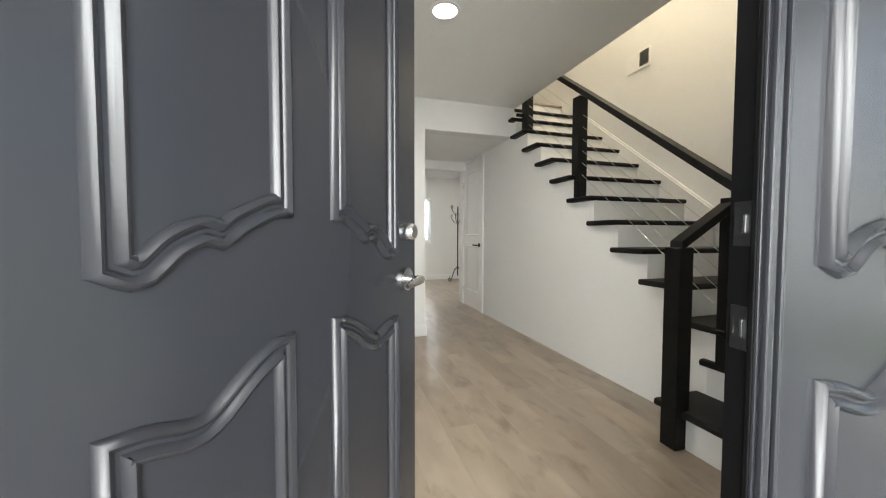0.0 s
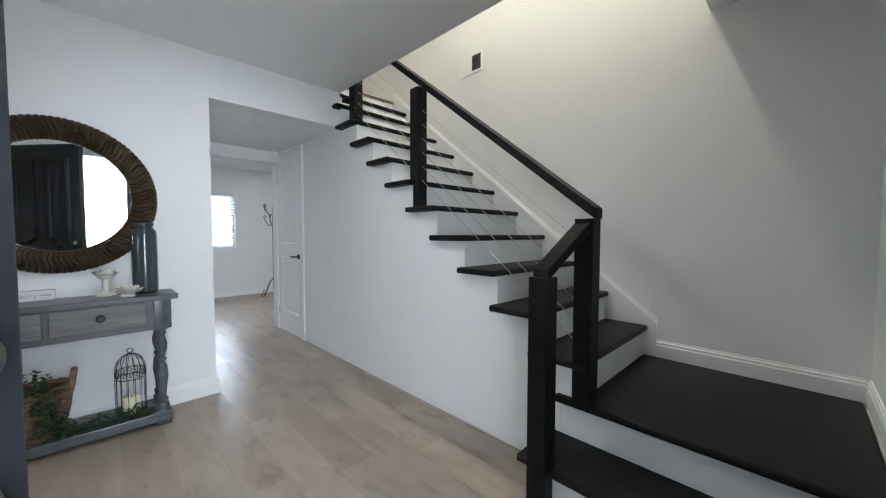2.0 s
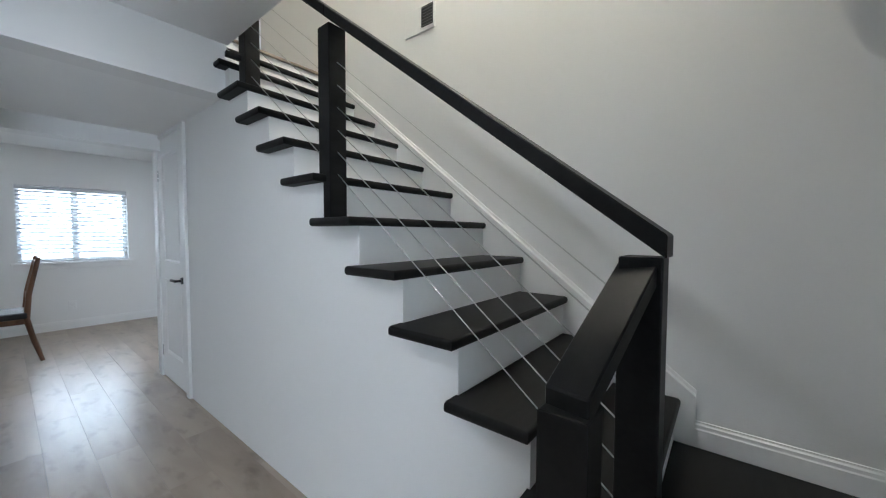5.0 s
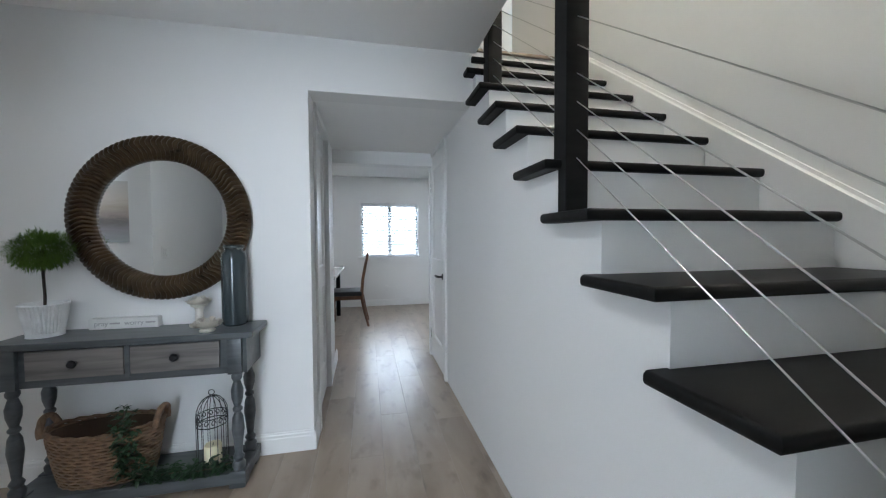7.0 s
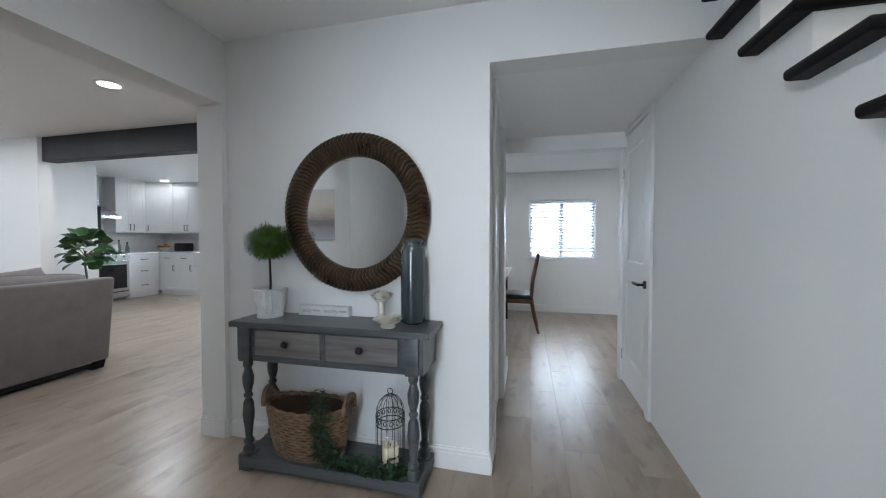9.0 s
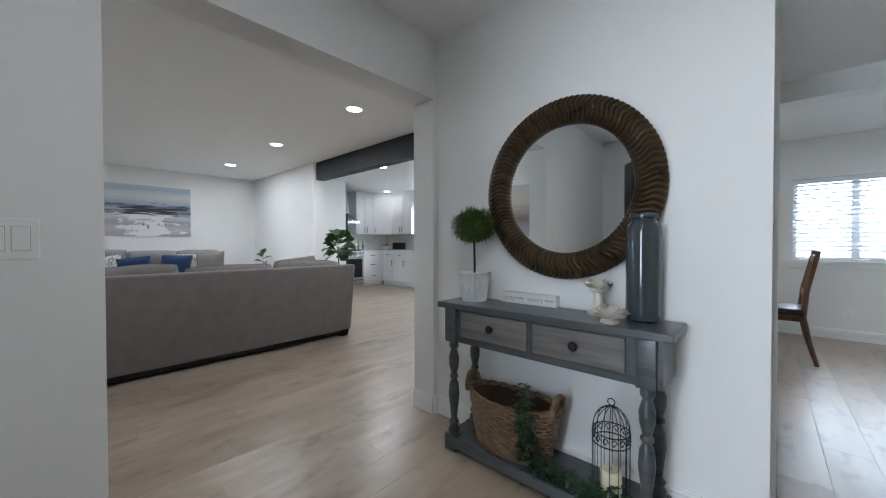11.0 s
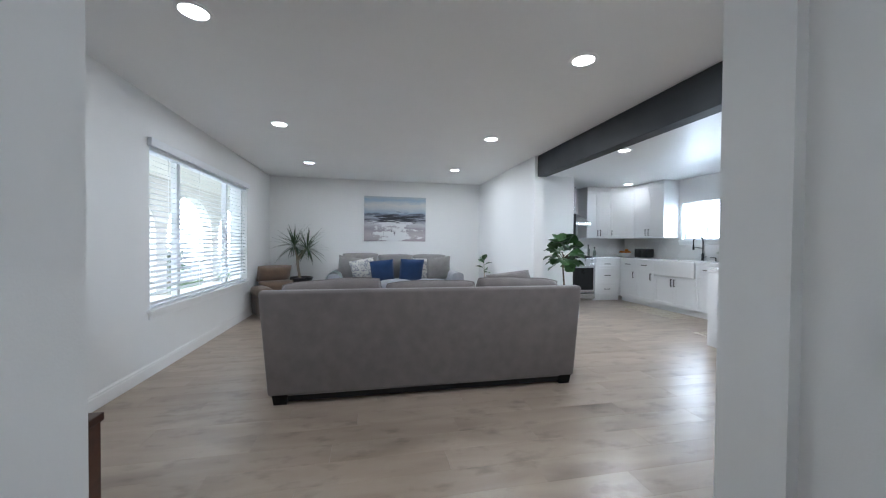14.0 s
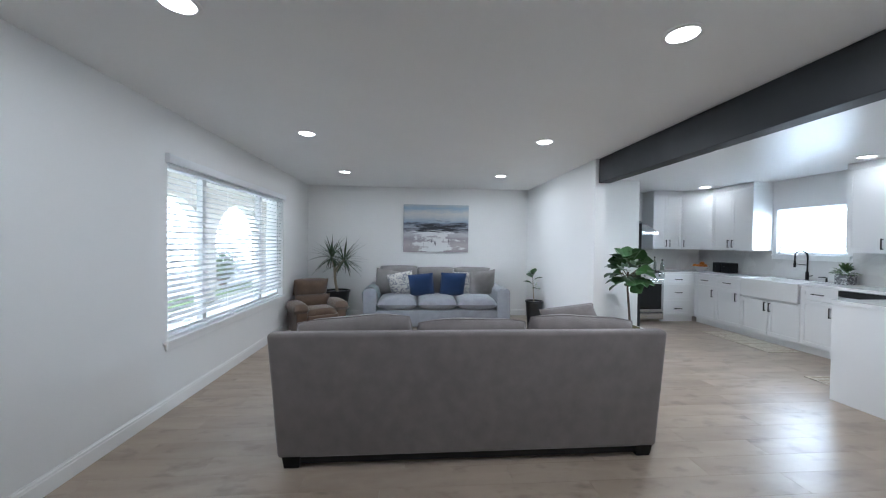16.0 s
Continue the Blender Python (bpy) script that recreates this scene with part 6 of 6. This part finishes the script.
fr = thing("refrigerator", "stainless refrigerator recessed behind a white side panel", "refrigerator", pose(-5.80, 6.22, 0))
part("body", bx(0, 0.90, 0.0, 0.72, 0.02, 1.76, 0.004), mat("fridge_grey", (0.25, 0.25, 0.26), 0.4, 0.6), fr)
part("door", bx(0.0, 0.445, 0.735, 0.81, 0.03, 1.755, 0.008), STEEL, fr)
part("door", bx(0.455, 0.90, 0.735, 0.81, 0.03, 1.755, 0.008), STEEL, fr)
part("door_seal", bx(0.01, 0.89, 0.72, 0.735, 0.03, 1.755), DARKGAP, fr)
part("door_side", bx(0.9002, 0.904, 0.74, 0.835, 0.03, 1.755), BLACKMETAL, fr, "dark side edge of the door")
tagged(part("fridge_panel", bx(-4.885, -4.865, 5.681, 6.985, 0.0, LIV - 0.001), WALL, None), "tall white side panel beside the refrigerator", "wall", "", "structure")

# small things on the worktop
bowl = thing("fruit_bowl", "white ceramic bowl piled with oranges", "bowl", pose(-5.73, 8.80, 0.915) @ Matrix.Scale(1.1, 4))
part("bowl", turned([(0, 0), (0.05, 0), (0.055, 0.01), (0.11, 0.06), (0.135, 0.085), (0.128, 0.087), (0.10, 0.06), (0, 0.02)], 32), PORCELAIN, bowl, "", 40)
ORANGE = mat("orange_peel", (0.62, 0.21, 0.025), 0.45, bump=0.4, scale=260, vary=0.12, vscale=15)
for x, y, z in ((0.055, 0.03, 0.085), (-0.055, 0.03, 0.085), (0.0, -0.06, 0.085), (0.0, 0.03, 0.13), (0.07, -0.05, 0.088), (-0.07, -0.04, 0.09), (0.0, 0.085, 0.09)):
    o = thing("orange", "ripe orange lying in the fruit bowl", "fruit", pose(-5.73 + x * 1.1, 8.80 + y * 1.1, 0.915 + z * 1.1) @ Matrix.Scale(1.1, 4), "oranges in the bowl")
    part("fruit", turned([(0, -0.036), (0.018, -0.033), (0.032, -0.019), (0.038, 0), (0.032, 0.019), (0.018, 0.033), (0.004, 0.035), (0, 0.034)], 16), ORANGE, o, "", 80)
toa = thing("toaster", "black two-slot toaster on the worktop", "toaster", pose(-5.275, 8.88, 0.915) @ Matrix.Scale(1.0, 4))
for x0, x1 in ((-0.175, -0.006), (0.006, 0.175)):
    part("body", bx(x0, x1, -0.09, 0.09, 0.01, 0.19, 0.02, 3), BLACKMETAL, toa, "", 45)
for x in (-0.085, 0.085):
    part("lever", bx(x - 0.018, x + 0.018, -0.105, -0.088, 0.11, 0.125, 0.003), BLACKMETAL, toa)
    part("slot", bx(x - 0.06, x + 0.06, -0.02, 0.02, 0.187, 0.1915), DARKGAP, toa)
CLEARGLASS = mat("bottle_glass", (0.55, 0.62, 0.55), 0.05)
CLEARGLASS.node_tree.nodes["Principled BSDF"].inputs["Transmission Weight"].default_value = 0.8
for x, y, h in ((-5.93, 8.02, 0.24), (-5.88, 8.14, 0.19)):
    o = thing("glass_bottle", "small clear glass bottle with a dark cap", "bottle", pose(x, y, 0.915), "bottles beside the stove")
    part("body", turned([(0, 0), (0.032, 0), (0.034, 0.01), (0.034, h * 0.6), (0.014, h * 0.8), (0.012, h)], 20), CLEARGLASS, o, "", 40)
    part("cap", turned([(0, h), (0.015, h), (0.015, h + 0.025), (0, h + 0.025)], 14), DARKGAP, o)
can = thing("canister", "white ceramic canister beside the stove", "canister", pose(-5.95, 7.94, 0.915))
part("body", turned([(0, 0), (0.06, 0), (0.062, 0.01), (0.062, 0.17), (0.055, 0.18), (0, 0.18)], 28), PORCELAIN, can, "", 40)
kp = thing("herb_plant", "bushy green plant in a patterned grey pot", "potted plant", pose(-3.55, 8.95, 0.915) @ Matrix.Scale(1.03, 4))
part("pot", bx(-0.07, 0.07, -0.07, 0.07, 0, 0.125, 0.008), patterned("patterned_pot", (0.16, 0.16, 0.17), (0.55, 0.55, 0.55), 30), kp, "patterned grey square pot")
part("soil", bx(-0.06, 0.06, -0.06, 0.06, 0.12, 0.128), SOIL, kp)
bm = bmesh.new()
for k in range(90):
    a, e = rng.random() * 6.3, rng.uniform(0.1, 1.4)
    d = Vector((math.cos(a) * math.cos(e), math.sin(a) * math.cos(e), math.sin(e)))
    blade(bm, Vector((0, 0, 0.125)) + d * rng.uniform(0.03, 0.10), d, 0.07, 0.032, 0.6, n=3, wide_at=0.55)
part("leaves", bm, mat("herb_leaf", (0.07, 0.13, 0.035), 0.5, vary=0.3, vscale=30), kp, "small green leaves")

MATWEAVE = patterned("woven_mat", (0.62, 0.58, 0.50), (0.46, 0.42, 0.34), 34, 0.46, 0.54)
for x0, x1, y0, y1 in ((-4.80, -3.66, 8.02, 8.46), (-2.85, -2.30, 7.55, 8.1)):
    o = thing("kitchen_mat", "cream woven kitchen mat on the floor", "mat", pose((x0 + x1) / 2, (y0 + y1) / 2, 0.0005), "kitchen mats")
    part("mat", bx(-(x1 - x0) / 2, (x1 - x0) / 2, -(y1 - y0) / 2, (y1 - y0) / 2, 0, 0.008, 0.002), MATWEAVE, o)
    for k in range(7):
        x = -(x1 - x0) / 2 + 0.05 + k * (x1 - x0 - 0.1) / 6
        part("stripe", bx(x - 0.006, x + 0.006, -(y1 - y0) / 2 + 0.03, (y1 - y0) / 2 - 0.03, 0.0078, 0.0095), mat("mat_stripe", (0.40, 0.35, 0.26), 0.9) if k == 0 else bpy.data.materials["mat_stripe"], o)

# ---- outside ----
GRASS = mat("lawn_grass", (0.075, 0.125, 0.035), 0.9, bump=0.8, scale=40, vary=0.3, vscale=1.5)
CONCRETE = mat("pale_concrete", (0.42, 0.41, 0.39), 0.85, bump=0.3, scale=60, vary=0.1, vscale=2)
STUCCO = mat("white_stucco", (0.70, 0.68, 0.64), 0.85, bump=0.4, scale=50, vary=0.04)
setting("ground", bx(-300, 300, -300, 300, -0.4, -0.21), GRASS, "flat green lawn reaching the distance", "ground")
setting("porch_floor", bx(-14, 4.6, -1.35, 0.95, -0.2, -0.03), CONCRETE, "pale concrete porch floor in front of the house", "porch")
setting("driveway", bx(-40, 30, -8.9, -3.0, -0.209, -0.195), CONCRETE, "sunlit pale concrete street and drive", "road")
setting("porch_roof", bx(-14, 4.6, -1.75, 0.98, 2.62, 2.75), STUCCO, "pale porch ceiling over the entrance", "porch roof")
setting("wall_facade", bx(-14, -6.4, 1.0, 1.3, -0.2, 2.62), STUCCO, "white stucco front of the house", "wall")
# arcade of the porch: wall with round-headed openings
bm = bmesh.new()
n = 20
ARCHES = ((-12.2, 1.15), (-9.4, 1.2), (-6.62, 1.15), (-3.95, 1.1), (-1.4, 1.0), (1.3, 1.25))
for xc, r in ARCHES:
    arch = [(xc + r * math.cos(math.pi * i / n), 1.28 + r * 0.88 * math.sin(math.pi * i / n)) for i in range(n + 1)]
    for (xa, za), (xb, zb) in zip(arch, arch[1:]):
        lo = [bm.verts.new(v) for v in ((xa, -1.6, za), (xb, -1.6, zb), (xb, -1.6, 2.62), (xa, -1.6, 2.62))]
        hi = [bm.verts.new(v) for v in ((xa, -1.36, za), (xb, -1.36, zb), (xb, -1.36, 2.62), (xa, -1.36, 2.62))]
        bm.faces.new(lo), bm.faces.new(hi[::-1])
        bm.faces.new((lo[0], hi[0], hi[1], lo[1]))
edges = [-14.0] + [v for xc, r in ARCHES for v in (xc - r, xc + r)] + [4.6]
for x0, x1 in zip(edges[::2], edges[1::2]):
    box(bm, x0, x1, -1.6, -1.36, -0.2, 2.62)
setting("porch_arcade", bm, STUCCO, "white stucco porch arcade with round arches", "arcade")
# added glowing panels beyond street and garden: whiten the windows, send daylight indoors
GARDEN_GLOW = glow("garden_daylight_glow", (0.93, 0.97, 1.0), 6.0)
STREET_GLOW = glow("street_daylight_glow", (0.93, 0.97, 1.0), 9.0)
setting("backdrop", bx(-60, 14, -9.2, -9.0, -0.2, 7), STREET_GLOW, "glowing panel standing in for daylight beyond the street", "backdrop")
setting("backdrop_garden", bx(-25, 25, 16, 16.2, -0.2, 9), GARDEN_GLOW, "glowing panel standing in for daylight behind the garden", "backdrop")

rng = random.Random(5)
SHRUB = mat("shrub_leaf", (0.05, 0.09, 0.03), 0.6, vary=0.4, vscale=8)
for x, y, s in ((-11.6, -3.0, 0.9), (-12.6, -3.4, 1.1), (-8.0, -4.2, 0.6), (-14.2, -4.4, 1.2)):
    sh = thing("shrub", "leafy green shrub outside on the lawn", "shrub", pose(x, y, -0.21), "shrubs on the lawn")
    bm = bmesh.new()
    for k in range(7):
        a = 6.28 * k / 7
        tube(bm, [(0, 0, 0), (0.2 * s * math.cos(a), 0.2 * s * math.sin(a), 0.5 * s), (0.4 * s * math.cos(a), 0.4 * s * math.sin(a), 1.0 * s)], [0.02, 0.014, 0.006], 5)
    part("stems", bm, BARK, sh)
    bm = bmesh.new()
    for k in range(900):
        v = Vector((rng.gauss(0, 0.27), rng.gauss(0, 0.27), 0.72 + rng.gauss(0, 0.26))) * s
        blade(bm, v, (rng.gauss(0, 1), rng.gauss(0, 1), rng.gauss(0.3, 0.7)), 0.10 * s, 0.045 * s, 0.4, n=2)
    part("foliage", bm, SHRUB, sh, "small green leaves")
# neighbour's fences and walls beyond the windows
setting("garden_fence", bx(-12, 12, 13.0, 13.1, -0.21, 1.25), mat("fence_wood", (0.30, 0.24, 0.19), 0.85, bump=0.4, vary=0.2, vscale=4), "weathered wooden garden fence behind the house", "fence")
# ---- floor planks, laid along y ----
PW, PL = 0.182, 1.22


def plank_mesh(w, l):
    bm = bmesh.new()
    a, b, c = w / 2 - 0.0003, l / 2 - 0.0003, 0.0004
    lo = [bm.verts.new((x * a, y * b, -0.006)) for x, y in ((-1, -1), (1, -1), (1, 1), (-1, 1))]
    mid = [bm.verts.new((x * a, y * b, -0.0006)) for x, y in ((-1, -1), (1, -1), (1, 1), (-1, 1))]
    hi = [bm.verts.new((x * (a - c), y * (b - c), 0)) for x, y in ((-1, -1), (1, -1), (1, 1), (-1, 1))]
    for p, q in ((lo, mid), (mid, hi)):
        for k in range(4):
            j = (k + 1) % 4
            bm.faces.new((p[k], p[j], q[j], q[k]))
    bm.faces.new(hi)
    return bm


floor = bpy.data.objects["floor"]
whole = mesh_of(plank_mesh(PW, PL), "plank", FLOOR)
rest = bmesh.new()
count = 0
spots = []
cols = int(10.9 / PW)
for i in range(cols):
    x = -6.28 + PW * (i + 0.5)
    y, first = 1.0, PL * (0.15 + (i * 0.37) % 0.85)
    while y < 9.2:
        n = first if y == 1.0 else PL
        spots.append((x, y + n / 2, n))
        y += n
near = sorted(spots, key=lambda s: min(math.hypot(s[0] - 1.9, s[1] - 3.4), math.hypot(s[0] + 1.0, s[1] - 3.4)))
chosen = set(near[:300])
verts, faces = [], []
tpl = [v.co.copy() for v in whole.vertices]
polys = [tuple(p.vertices) for p in whole.polygons]
for x, y, n in spots:
    if (x, y, n) in chosen:
        ob = new("plank", whole)
        ob.parent = floor
        ob.location, ob.scale = (x, y, 0), (1, n / PL, 1)
    else:
        k = len(verts)
        verts += [(v.x + x, v.y * n / PL + y, v.z) for v in tpl]
        faces += [tuple(q + k for q in p) for p in polys]
me = bpy.data.meshes.new("far_planks")
me.from_pydata(verts, [], faces)
me.materials.append(FLOOR)
tagged(new("far_planks", me), kind="stuff").parent = floor
